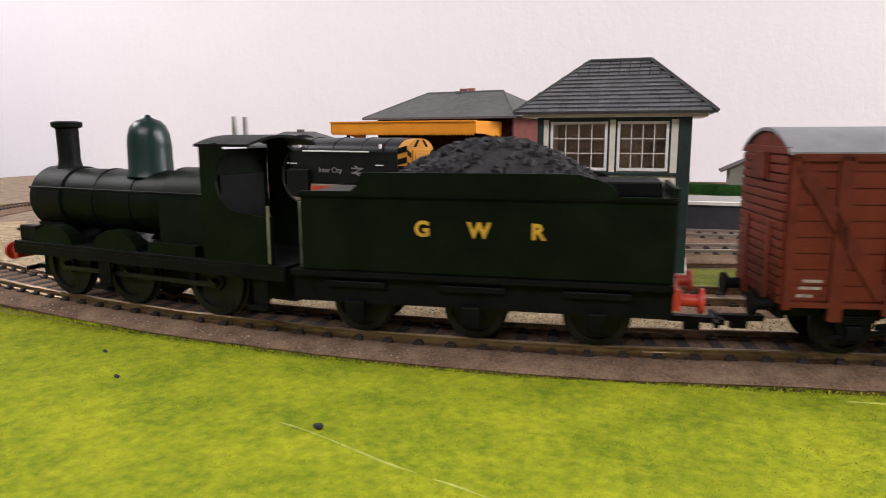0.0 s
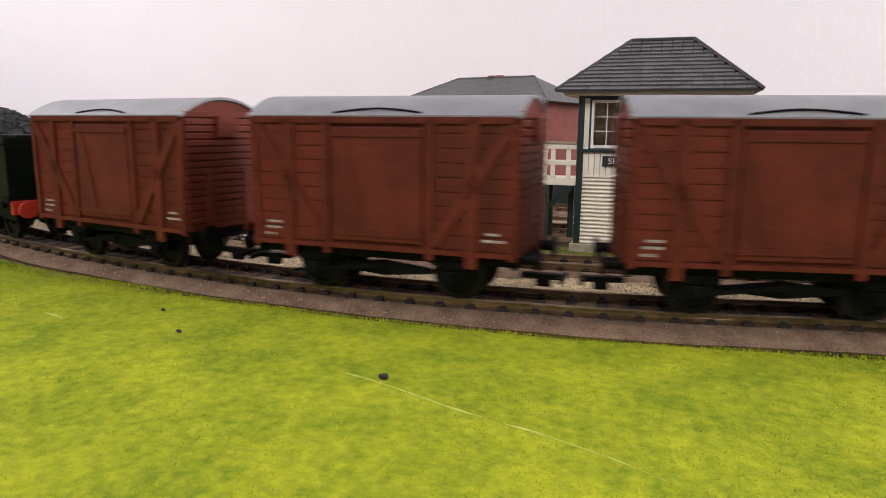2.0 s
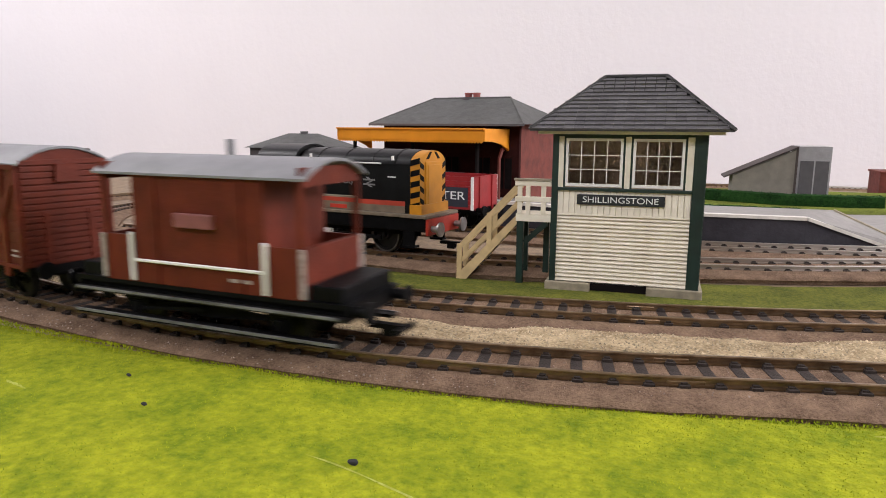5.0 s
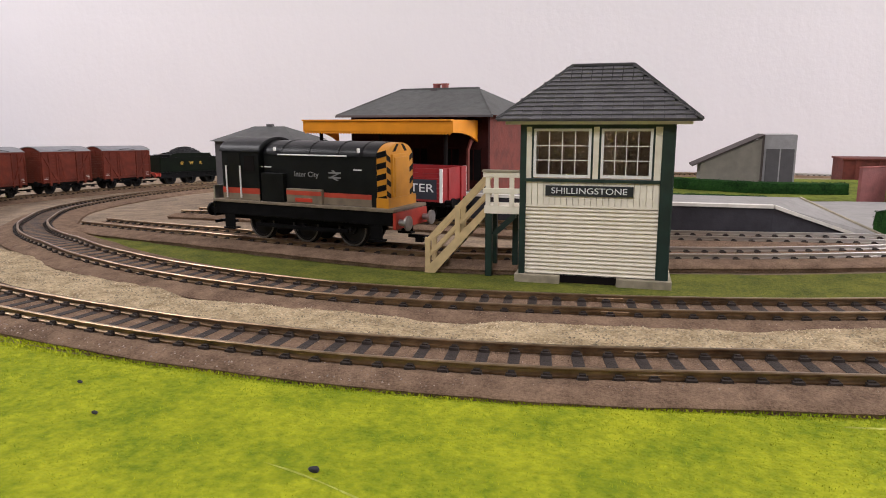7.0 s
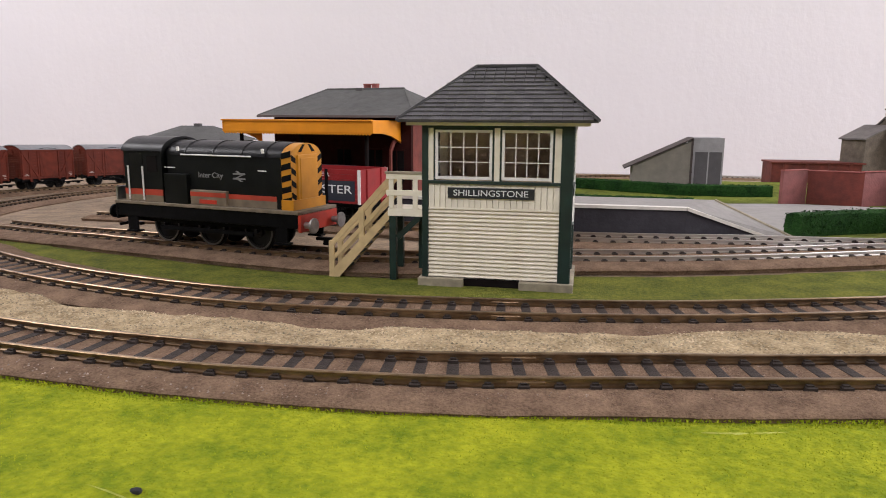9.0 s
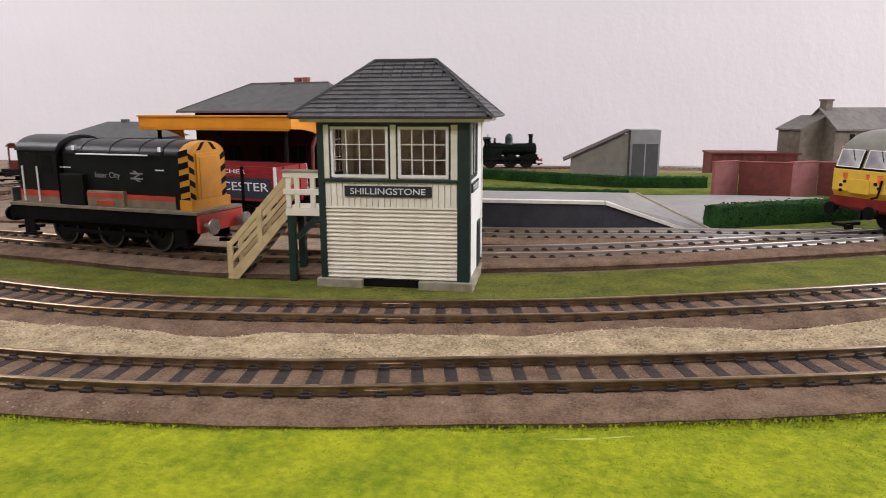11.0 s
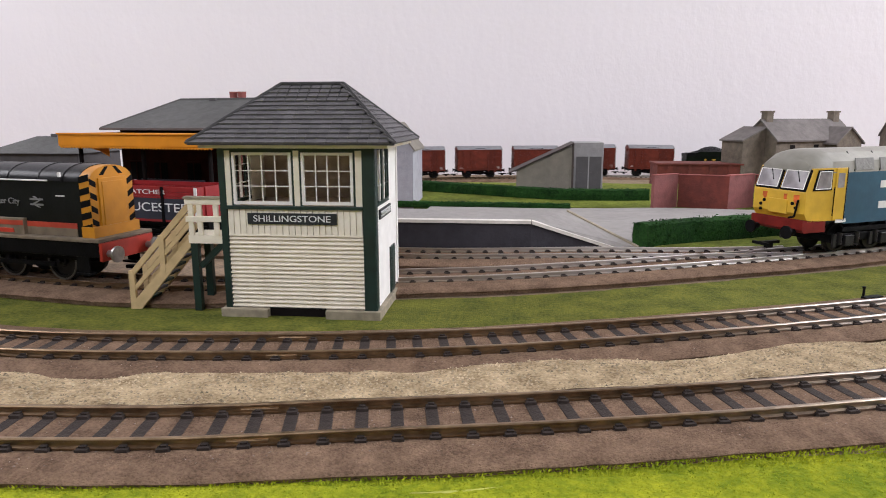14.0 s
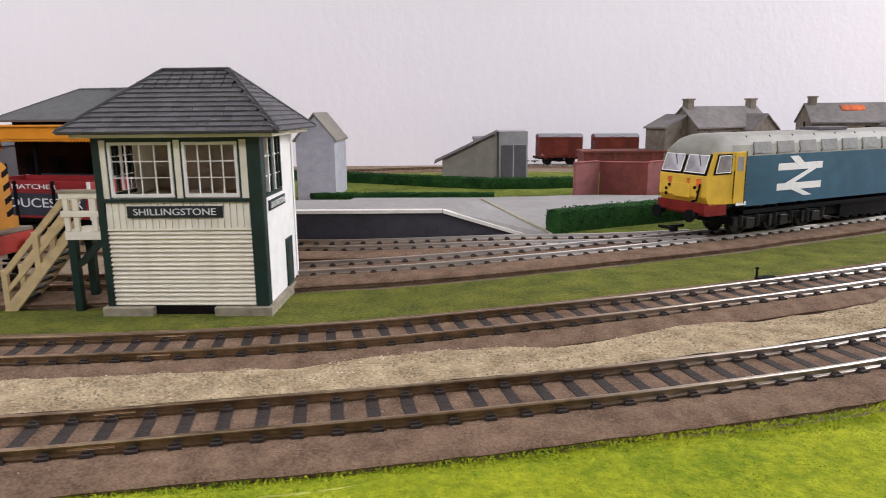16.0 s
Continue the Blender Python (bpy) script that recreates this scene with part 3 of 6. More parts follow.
# ---------- signal box ----------
def signal_box():
    t = thing("signal_box", "cream and dark green model signal box with grey slate hipped roof", "signal box", -22, 272, 0)
    w, d = 28.6, 44.0   # half width, depth; the front wall is at y = 0
    plinth = part("plinth", B(-w - 1.6, -2.6, -0.5, -12.2, d + 1.5, 3.2, bev=0.3), M["stone"], t, "buff stone plinth with a dark opening")
    bm = B(9.6, -2.6, -0.5, w + 1.6, d + 1.5, 3.2, bev=0.3)
    part("plinth", bm, M["stone"], t)
    part("plinth_opening", B(-12.2, 0.2, -0.5, 9.6, d, 3.0), M["dark"], t, "black locking-rod opening")
    part("plinth_lintel", B(-12.2, -0.2, 3.3, 9.6, 0.55, 3.6), M["dark"], t)
    # shell: back, sides and the lower front
    part("front_wall", B(-w + 0.3, 0.6, 3.0, w - 0.3, 1.8, 40.5), M["cream"], t)
    # east wall whiter than the cream west one: window light put into its colour
    side = part("side_wall", B(w - 1.4, 1.8, 3.0, w - 0.2, d - 0.8, 41.0), M["white"], t, "plain side wall painted white for the east window's light")
    part("side_wall", B(w - 1.4, d - 18, 41.0, w - 0.2, d - 0.8, 64), M["white"], t)
    part("side_wall", B(-w + 0.2, 1.8, 3.0, -w + 1.4, d - 0.8, 41.0), M["cream"], t)
    part("side_wall", B(-w + 0.2, d - 18, 41.0, -w + 1.4, d - 0.8, 64), M["cream"], t)
    part("back_wall", B(-w + 0.2, d - 0.8, 3.0, w - 0.2, d, 64), M["cream"], t)
    part("interior_floor", B(-w + 1.4, 1.8, 39.0, w - 1.4, d - 0.8, 40.0), M["inside"], t)
    part("interior_screen", B(-w + 1.5, d - 3, 40.0, w - 1.5, d - 2, 63), M["inside"], t)
    # horizontal lapped boards
    n = 17
    z0, z1 = 3.6, 30.6
    h = (z1 - z0) / n
    bm = prism(bmesh.new(), [(0.9, 0.0), (0.9, h * 0.98), (0.75, h * 0.98), (0.55, h * 0.72), (-0.45, h * 0.22), (-0.45, 0.0)], "x", -w + 2.3, w - 4.6)
    b0 = part("board", bm, M["cream"], t)
    b0.matrix_basis = at_mm(0, 0, z0)
    for i in range(1, n):
        again(b0, "board", t, at_mm(0, random.uniform(-0.04, 0.04), z0 + i * h))
    # upright boards above
    m = 22
    wd = (2 * w - 7.0) / m
    v0 = part("upright_board", B(0.1, -0.3, 30.8, wd - 0.12, 0.7, 40.3, bev=0.1), M["cream"], t)
    v0.matrix_basis = at_mm(-w + 2.3, 0, 0)
    for i in range(1, m):
        again(v0, "upright_board", t, at_mm(-w + 2.3 + i * wd, random.uniform(-0.05, 0.05), 0))
    part("band", B(-w + 2.3, -0.5, 30.4, w - 4.6, 0.6, 30.95), M["cream"], t)
    # corner posts
    for x0, x1, z2 in ((-w - 0.2, -w + 2.2, 62.5), (w - 4.5, w - 0.1, 62.5)):
        part("corner_post", B(x0, -0.9, 3.2, x1, 1.4, z2, bev=0.15), M["dgreen"], t, "dark green corner post")
    part("corner_post", B(w - 0.9, -0.7, 3.2, w + 0.2, 3.4, 62.5, bev=0.15), M["dgreen"], t)
    part("corner_post", B(w - 0.9, d - 2, 3.2, w + 0.3, d + 0.2, 62.5, bev=0.15), M["white"], t)
    part("corner_post", B(-w - 0.3, d - 2, 3.2, -w + 0.9, d + 0.2, 62.5, bev=0.15), M["dgreen"], t)
    part("sill", B(-w + 2.2, -1.3, 40.3, w - 4.5, 1.0, 41.5, bev=0.12), M["dgreen"], t, "dark green window sill")
    part("window_head", B(-w + 2.2, -0.6, 61.4, w - 4.5, 1.0, 62.6), M["dgreen"], t)
    for x0, x1 in ((-w + 2.2, -w + 4.2), (-0.9, 1.2), (w - 7.0, w - 4.5)):
        part("mullion", B(x0, -0.35, 41.5, x1, 0.9, 61.4, bev=0.1), M["cream"], t)
    for x0, x1 in ((-w + 4.2, -0.9), (1.2, w - 7.0)):
        part("surround", B(x0, 0.0, 41.5, x0 + 0.8, 1.0, 61.4), M["dgreen"], t)
        part("surround", B(x1 - 0.8, 0.0, 41.5, x1, 1.0, 61.4), M["dgreen"], t)
        part("surround", B(x0 + 0.8, 0.0, 60.7, x1 - 0.8, 1.0, 61.4), M["dgreen"], t)
        a, b = x0 + 0.8, x1 - 0.8
        bm = B(a, -0.55, 42.0, b, 0.5, 43.1)
        box(bm, a, -0.55, 59.7, b, 0.5, 60.7)
        box(bm, a, -0.55, 43.1, a + 1.0, 0.5, 59.7)
        box(bm, b - 1.0, -0.55, 43.1, b, 0.5, 59.7)
        wf = part("window", bm, M["white"], t, "white-framed sash window of twelve panes")
        for i in range(1, 4):
            x = a + 1 + (b - a - 2) * i / 4
            part("glazing_bar", B(x - 0.16, -0.35, 43.1, x + 0.16, 0.2, 59.7), M["white"], wf)
        for i in range(1, 3):
            z = 43.1 + 16.6 * i / 3
            part("glazing_bar", B(a + 1, -0.32, z - 0.16, b - 1, 0.17, z + 0.16), M["white"], wf)
        p = part("pane", B(a + 1, 0.2, 43.1, b - 1, 0.3, 59.7), M["glass"], wf)
        p.visible_shadow = False
    # side window
    for sx in (1, -1):
        x = sx * (w - 0.7)
        f = part("side_window", B(x - 0.6, 4.0, 41.0, x + 0.6, 5.2, 62.5), M["dgreen"], t, "dark green side window frame")
        for y in (9.0, 13.0, 17.0, 21.4, 25.4):
            part("glazing_bar", B(x - 0.5, y, 42.5, x + 0.5 + 0.2 * sx, y + (0.9 if y != 13.0 else 1.6), 61.5), M["white"] if y in (9.0, 17.0) else M["dgreen"], f)
        for z in (41.0, 61.3):
            part("side_rail", B(x - 0.6, 5.2, z, x + 0.7, d - 18, z + 1.3), M["dgreen"], f)
        for z in (48.0, 55.0):
            part("glazing_bar", B(x - 0.3, 5.2, z, x + 0.3, d - 18, z + 0.35), M["white"], f)
        p = part("pane", B(x - 0.1, 5.2, 42.3, x, d - 18, 61.3), M["glass"], f)
        p.visible_shadow = False
    # locking room door on the side
    dr = part("door", B(w - 0.4, 26.5, 3.2, w + 0.4, 35.5, 22.0, bev=0.15), M["dgreen"], t, "dark green locking-room door")
    part("door_panel", B(w + 0.3, 28, 5, w + 0.55, 34, 20, bev=0.08), M["dgreen"], dr)
    # name boards
    nb = part("name_board", B(-18.6, -1.1, 34.9, 14.6, -0.3, 38.9, bev=0.08), M["sign"], t, "black name board lettered in white")
    text_part("lettering", "SHILLINGSTONE", 3.3, M["letter"], nb, at_mm(-2, -1.15, 36.85), width=28.6)
    nb = part("name_board", B(w - 0.2, 6.5, 36.0, w + 0.5, 27.5, 39.6, bev=0.08), M["sign"], t)
    text_part("lettering", "SHILLINGSTONE", 3.0, M["letter"], nb, at_mm(w + 0.55, 17, 37.75, 0, 0, 90), width=18.5)
    # eaves board and roof
    part("eaves_board", B(-w - 5.6, -4.2, 62.3, w + 5.6, d + 4.4, 64.0, bev=0.2), M["cream"], t, "cream eaves board")
    roof = part("roof", bmesh.new(), M["slate_hip"], t, "grey slate hipped roof")
    ex0, ex1, ey0, ey1, ez = -w - 8.4, w + 8.4, -6.6, d + 6.8, 64.0
    rx0, rx1, ry, rz = -11.5, 12.8, 21.8, 85.0
    bm = bmesh.new()
    v = [bm.verts.new(p) for p in ((ex0, ey0, ez), (ex1, ey0, ez), (ex1, ey1, ez), (ex0, ey1, ez), (rx0, ry, rz), (rx1, ry, rz))]
    for f in ((0, 1, 5, 4), (1, 2, 5), (2, 3, 4, 5), (3, 0, 4), (0, 3, 2, 1)):
        bm.faces.new([v[i] for i in f])
    part("roof_core", bm, M["slate_hip"], roof)
    # slate courses: every slate laid on its slope
    sl = part("slate", B(-1.79, -0.25, 0, 1.79, 3.0, 0.62), M["slate"], roof)
    first = True

    def slope(a, b, c, e, courses):
        nonlocal first
        a, b, c, e = map(Vector, (a, b, c, e))     # lower left, lower right, upper right, upper left
        nrm = (b - a).cross(e - a).normalized()
        for k in range(courses):
            f0 = k / courses
            lo, hi = a.lerp(e, f0), b.lerp(c, f0)
            xdir = (hi - lo).normalized()
            ydir = nrm.cross(xdir).normalized()
            run = (hi - lo).length
            nn = max(1, int(run / 3.6))
            for j in range(nn + 1):
                q = (j + (0.5 if k % 2 else 0.0)) * run / nn
                if q > run - 0.6:
                    continue
                q = max(q, 1.2)
                p = lo + xdir * q + nrm * 0.12
                rot = Matrix((xdir, ydir, nrm)).transposed().to_4x4()
                mm = Matrix.Translation(p * S) @ rot @ pose(0, 0, 0, -12.0 + random.uniform(-2.0, 2.0), 0, random.uniform(-1.5, 1.5))
                if first:
                    sl.matrix_basis = mm
                    first = False
                elif nrm.y < 0.5:
                    again(sl, "slate", roof, mm)
    slope((ex0, ey0, ez), (ex1, ey0, ez), (rx1, ry, rz), (rx0, ry, rz), 13)
    slope((ex1, ey0, ez), (ex1, ey1, ez), (rx1, ry, rz), (rx1, ry, rz), 13)
    for a, b in (((ex0, ey0, ez), (rx0, ry, rz)), ((ex1, ey0, ez), (rx1, ry, rz)), ((ex1, ey1, ez), (rx1, ry, rz)), ((ex0, ey1, ez), (rx0, ry, rz)), ((rx0, ry, rz), (rx1, ry, rz))):
        part("ridge_tile", cyl(bmesh.new(), Vector(a) + Vector((0, 0, 0.5)), Vector(b) + Vector((0, 0, 0.5)), 0.75, 6), M["slate_hip"], roof)
    part("gutter", B(ex0, ey0 - 0.2, ez - 0.5, ex1, ey0 + 0.7, ez + 0.2), M["slate_hip"], roof)
    return t


signal_box()


def box_stairs():
    """Landing and steps on the west side of the box."""
    t = thing("wooden_stairs", "cream wooden stairs and landing with dark green posts", "stairs", -53.0, 275.5, -1.8)
    # local: landing from x=-13 to 0, steps run down to x=-34
    part("landing", B(-13, 0, 28.2, 1.5, 13, 31.4, bev=0.2), M["cream"], t, "cream landing platform")
    for x in (-12.4,):
        for y in (0.6, 11.5):
            part("post", B(x - 0.2, y - 0.2, 0, x + 2.6, y + 2.4, 28.2, bev=0.15), M["dgreen"], t)
    part("post", B(-3, 11, 0, -0.6, 13, 28.2, bev=0.15), M["dgreen"], t)
    bm = prism(bmesh.new(), [(-10, 20), (-8.5, 18.5), (0, 26.5), (0, 28.2), (-1.5, 28.2)], "y", 0.6, 2.4)
    part("brace", bm, M["dgreen"], t)
    for z in (36.5, 43.0):
        part("rail", B(-13.4, -0.6, z, 1.5, 1.0, z + 2.1, bev=0.15), M["cream"], t, "cream landing handrail")
    part("cap_rail", B(-13.8, -1.0, 45.1, 1.5, 2.2, 46.0, bev=0.1), M["stone"], t)
    for x in (-12.4, -9.0, -2.6):
        part("baluster", B(x, -0.3, 31.4, x + 1.9, 0.8, 45.0, bev=0.12), M["cream"], t)
    # flight: strings, treads and handrails
    top, foot = Vector((-12, 0, 30)), Vector((-37, 0, 1.0))
    for y in (1.2, 11.2):
        bm = prism(bmesh.new(), [(-12, 27.5), (-12, 31.5), (-38.5, 3.6), (-39.2, 0.0), (-36.0, 0.0)], "y", y - 0.7, y + 0.7)
        part("string", bm, M["cream_raw"], t)
        bm = prism(bmesh.new(), [(-12, 41.5), (-12, 44.8), (-38.0, 16.6), (-38.0, 13.6)], "y", y - 0.6, y + 0.6)
        part("handrail", bm, M["cream_raw"], t)
        bm = prism(bmesh.new(), [(-12, 35.0), (-12, 37.4), (-38.0, 9.6), (-38.0, 7.3)], "y", y - 0.45, y + 0.45)
        part("mid_rail", bm, M["cream_raw"], t)
        for x, z0, z1 in ((-38.6, 1.5, 17.0), (-25.5, 15.5, 31.0)):
            part("baluster", B(x, y - 0.8, z0, x + 2.2, y + 0.8, z1, bev=0.12), M["cream_raw"], t)
    for i in range(9):
        f = (i + 0.5) / 9
        p = top.lerp(foot, f)
        part("tread", B(p.x - 1.7, 1.9, p.z - 0.5, p.x + 1.7, 10.5, p.z + 0.4), M["dgreen"] if i % 2 else M["sheddoor"], t)
    bm = prism(bmesh.new(), [(-12, 42.5), (-12, 44.2), (-38.0, 16.0), (-38.0, 14.4)], "y", 12.4, 13.6)
    part("handrail", bm, M["dgreen"], t)
    return t


box_stairs()


# ---------- wheels ----------
def wheel_mesh(r, thick=2.4):
    """A wheel turned about the y axis: flange, tread, rim, dished web and boss."""
    prof = [(r + 0.7, -thick / 2), (r + 0.7, -thick / 2 + 0.6), (r, -thick / 2 + 0.8), (r, thick / 2), (r * 0.8, thick / 2), (r * 0.78, thick * 0.1), (r * 0.3, thick * 0.2), (r * 0.26, thick * 0.62), (0.3, thick * 0.62)]
    bm = bmesh.new()
    seg = 26
    rings = [[bm.verts.new((q * math.cos(2 * math.pi * i / seg), w, q * math.sin(2 * math.pi * i / seg))) for i in range(seg)] for q, w in prof]
    for a, b in zip(rings, rings[1:]):
        for i in range(seg):
            bm.faces.new((a[i], a[(i + 1) % seg], b[(i + 1) % seg], b[i]))
    bm.faces.new(rings[0])
    bm.faces.new(rings[-1][::-1])
    return bm


def wheelset(t, x, r, mat, gauge=7.6):
    """Two wheels and their axle."""
    a = part("wheel", wheel_mesh(r), mat, t, smooth=True)
    a.matrix_basis = at_mm(x, gauge, r)
    again(a, "wheel", t, at_mm(x, -gauge, r, 0, 0, 180))
    part("axle", cyl(bmesh.new(), (x, -gauge - 3.5, r), (x, gauge + 3.5, r), 1.0, 8), mat, t)
    return a


def buffers(t, x, sx, mat, z=13.0, half=11.0, r=3.0):
    for y in (-half, half):
        bm = cyl(bmesh.new(), (x, y, z), (x + sx * 4.2, y, z), 1.5, 10)
        cyl(bm, (x + sx * 4.2, y, z), (x + sx * 5.2, y, z), r, 16)
        part("buffer", bm, mat, t, smooth=True)


def coupling(t, x, sx):
    bm = B(min(x, x + sx * 11.5), -1.2, 5.2, max(x, x + sx * 11.5), 1.2, 6.6)
    box(bm, min(x + sx * 10.5, x + sx * 11.7), -5, 5.0, max(x + sx * 10.5, x + sx * 11.7), 5, 6.4)
    box(bm, min(x + sx * 4, x + sx * 8), -1, 3.2, max(x + sx * 4, x + sx * 8), 1, 5.4)
    part("coupling", bm, M["black"], t)




def arc(half, z_eave, z_top, n=12):
    """Points of a low arched roof from -half to half."""
    R = (half * half + (z_top - z_eave) ** 2) / (2 * (z_top - z_eave))
    a = math.asin(half / R)
    return [(R * math.sin(-a + 2 * a * i / n), z_top - R + R * math.cos(-a + 2 * a * i / n)) for i in range(n + 1)]


M["worn"] = material("worn_grey_edge", (0.16, 0.16, 0.165), 0.5, noise_scale=400, vary=0.3, bump=0)


# ---------- goods van ----------
def goods_van():
    t = thing("goods_van", "reddish-brown twelve-ton goods van with a grey arched roof", "goods van", group="vans of the goods train")
    L, w, z0, z1 = 37.0, 15.0, 13.0, 47.3
    bm = bmesh.new()
    prism(bm, [(-w, z0), (w, z0), (w, z1 - 0.4)] + [(y, z) for y, z in reversed(arc(w, z1 - 0.4, z1 + 4.2))][1:-1] + [(-w, z1 - 0.4)], "x", -L, L)
    body = part("body", bm, M["bauxite"], t)
    bm = bmesh.new()
    out, inn = arc(w + 0.9, z1 - 0.2, z1 + 5.2, 16), arc(w + 0.9, z1 - 0.9, z1 + 4.4, 16)
    prism(bm, out + inn[::-1], "x", -L - 0.7, L + 0.7)
    roof = part("roof", bm, M["van_roof"], t, "grey arched roof", smooth=True)
    for sy in (-1, 1):
        bm = bmesh.new()
        o2 = []
        for i in range(9):
            x = -12 + 3 * i
            o2.append((x, sy * (w + 0.3 - 1.1 * math.sin(math.pi * i / 8)), z1 + 0.35 + 1.1 * math.sin(math.pi * i / 8)))
        for a, b in zip(o2, o2[1:]):
            cyl(bm, a, b, 0.28, 5)
        part("rain_strip", bm, M["black"], t)
    for sy in (-1, 1):
        y0, y1 = (w, w + 1.05) if sy > 0 else (-w - 1.05, -w)

        def strip(x0, z_0, x1, z_1, half=1.15, name="stanchion"):
            d = Vector((x1 - x0, z_1 - z_0)).normalized()
            nx, nz = -d.y * half, d.x * half
            part(name, prism(bmesh.new(), [(x0 - nx, z_0 - nz), (x0 + nx, z_0 + nz), (x1 + nx, z_1 + nz), (x1 - nx, z_1 - nz)], "y", y0, y1), M["bauxite"], t)
        for sx in (-1, 1):
            strip(sx * 35.9, z0 - 1, sx * 35.9, z1 - 1, 0.8)
            strip(sx * 25.5, z0 - 3.5, sx * 25.5, z1 - 1, 1.5)
            strip(sx * 14.5, z0 - 2, sx * 14.5, z1 - 1, 1.0)
            strip(sx * 35.0, z1 - 3, sx * 15.6, z0 + 2.0, 1.5, "diagonal_brace")
        part("top_rail", B(-L + 0.3, y0, z1 - 2.2, L - 0.3, y1, z1 - 0.6), M["bauxite"], t)
        part("bottom_rail", B(-L + 0.3, y0 - 0.02, z0 - 0.4, L - 0.3, y1 + 0.02, z0 + 0.8), M["bauxite"], t)
        dr = part("door", B(-12.6, y0 + 0.1, z0 + 1.8, 12.6, y1 - 0.1, z1 - 3.2, bev=0.2), M["bauxite"], t)
        part("door_rail", B(-12.6, y0 - 0.25, z1 - 5.6, 12.6, y1 + 0.25, z1 - 4.4), M["bauxite"], dr)
        part("door_rail", B(-12.6, y0 - 0.25, z0 + 3.2, 12.6, y1 + 0.25, z0 + 4.2), M["bauxite"], dr)
        part("door_brace", prism(bmesh.new(), [(sy * 11.4, z1 - 6), (sy * 8.8, z1 - 6), (sy * 3.5, z0 + 5), (sy * 6.1, z0 + 5)], "y", y0 - 0.2, y1 + 0.2), M["bauxite"], dr)
        # boards of the two side panels
        for x0, x1 in ((-35.2, -15.6), (15.6, 35.2)):
            yb = (w, w + 0.3) if sy > 0 else (-w - 0.3, -w)
            b0 = part("side_plank", B(x0, yb[0], 0.12, x1, yb[1], 3.5), M["bauxite"], t)
            b0.matrix_basis = at_mm(0, 0, z0 + 1.0)
            for k in range(1, 9):
                again(b0, "side_plank", t, at_mm(0, 0, z0 + 1.0 + k * 3.6))
        yy = w + 0.36 if sy > 0 else -w - 0.36
        for x, z, wd in ((-31.0, z0 + 5.4, 3.2), (-31.2, z0 + 3.7, 5.6), (30.6, z0 + 5.6, 4.2), (31.0, z0 + 4.0, 4.6), (32.0, z0 + 2.2, 3.4)):
            part("marking", B(x - wd / 2, yy - 0.03, z - 0.34, x + wd / 2, yy + 0.03, z + 0.34), M["dull_white"], t)
    for sx in (-1, 1):
        x0, x1 = (L, L + 0.7) if sx > 0 else (-L - 0.7, -L)
        e0 = part("end_plank", B(x0, -w + 0.2, 0.15, x1, w - 0.2, 1.9, bev=0.2), M["bauxite"], t)
        e0.matrix_basis = at_mm(0, 0, z0)
        for k in range(1, 17):
            again(e0, "end_plank", t, at_mm(0, 0, z0 + k * 2.08))
        for y in (-7.5, 7.5):
            part("end_stanchion", B(min(x0, x1) - (0.5 if sx < 0 else 0), y - 1, z0 - 2, max(x0, x1) + (0.5 if sx > 0 else 0), y + 1, z0 + 18), M["bauxite"], t)
        part("end_vent", prism(bmesh.new(), [(-4.2, z1 - 6.5), (4.2, z1 - 6.5), (3.6, z1 - 0.5), (-3.6, z1 - 0.5)], "x", min(x0, x1) - (1.4 if sx < 0 else 0), max(x0, x1) + (1.4 if sx > 0 else 0)), M["bauxite"], t)
    underframe(t, L, 20.0, M["black"])
    return t


def underframe(t, L, wb, mat, r=6.4):
    for y in (-12.2, 12.2):
        part("solebar", B(-L, y - 0.8, 10.0, L, y + 0.8, 13.2, bev=0.15), mat, t)
    for sx in (-1, 1):
        part("headstock", B(min(sx * L, sx * (L - 1.6)), -14.2, 9.6, max(sx * L, sx * (L - 1.6)), 14.2, 13.4, bev=0.15), mat, t)
        buffers(t, sx * L, sx, mat, 12.2, 11.0, 2.9)
        coupling(t, sx * (L - 2), sx)
    for x in (-wb, wb):
        wheelset(t, x, r, M["wheel"])
        for y in (-12.4, 12.4):
            part("axle_guard", prism(bmesh.new(), [(x - 5.2, 10.4), (x + 5.2, 10.4), (x + 2.2, 3.6), (x - 2.2, 3.6)], "y", y - 0.5, y + 0.5), mat, t)
            part("axle_box", B(x - 1.8, y - 1.6, 4.6, x + 1.8, y + 1.6, 8.0, bev=0.3), mat, t)
            bm = bmesh.new()
            for k in range(4):
                box(bm, x - 6.5 + k, y - 1.2, 9.9 - 0.5 * k, x + 6.5 - k, y + 1.2, 10.3 - 0.5 * k)
            part("leaf_spring", bm, mat, t)
    for y in (-10.5, 10.5):
        part("brake_gear", prism(bmesh.new(), [(-wb + 6, 7.6), (0, 9.2), (wb - 6, 7.6), (wb - 6, 6.4), (0, 5.0), (-wb + 6, 6.4)], "y", y - 0.5, y + 0.5), mat, t)
        part("brake_lever", prism(bmesh.new(), [(0, 8.6), (L * 0.72, 5.4), (L * 0.72, 4.5), (0, 7.4)], "y", y * 1.24 - 0.3, y * 1.24 + 0.3), mat, t)


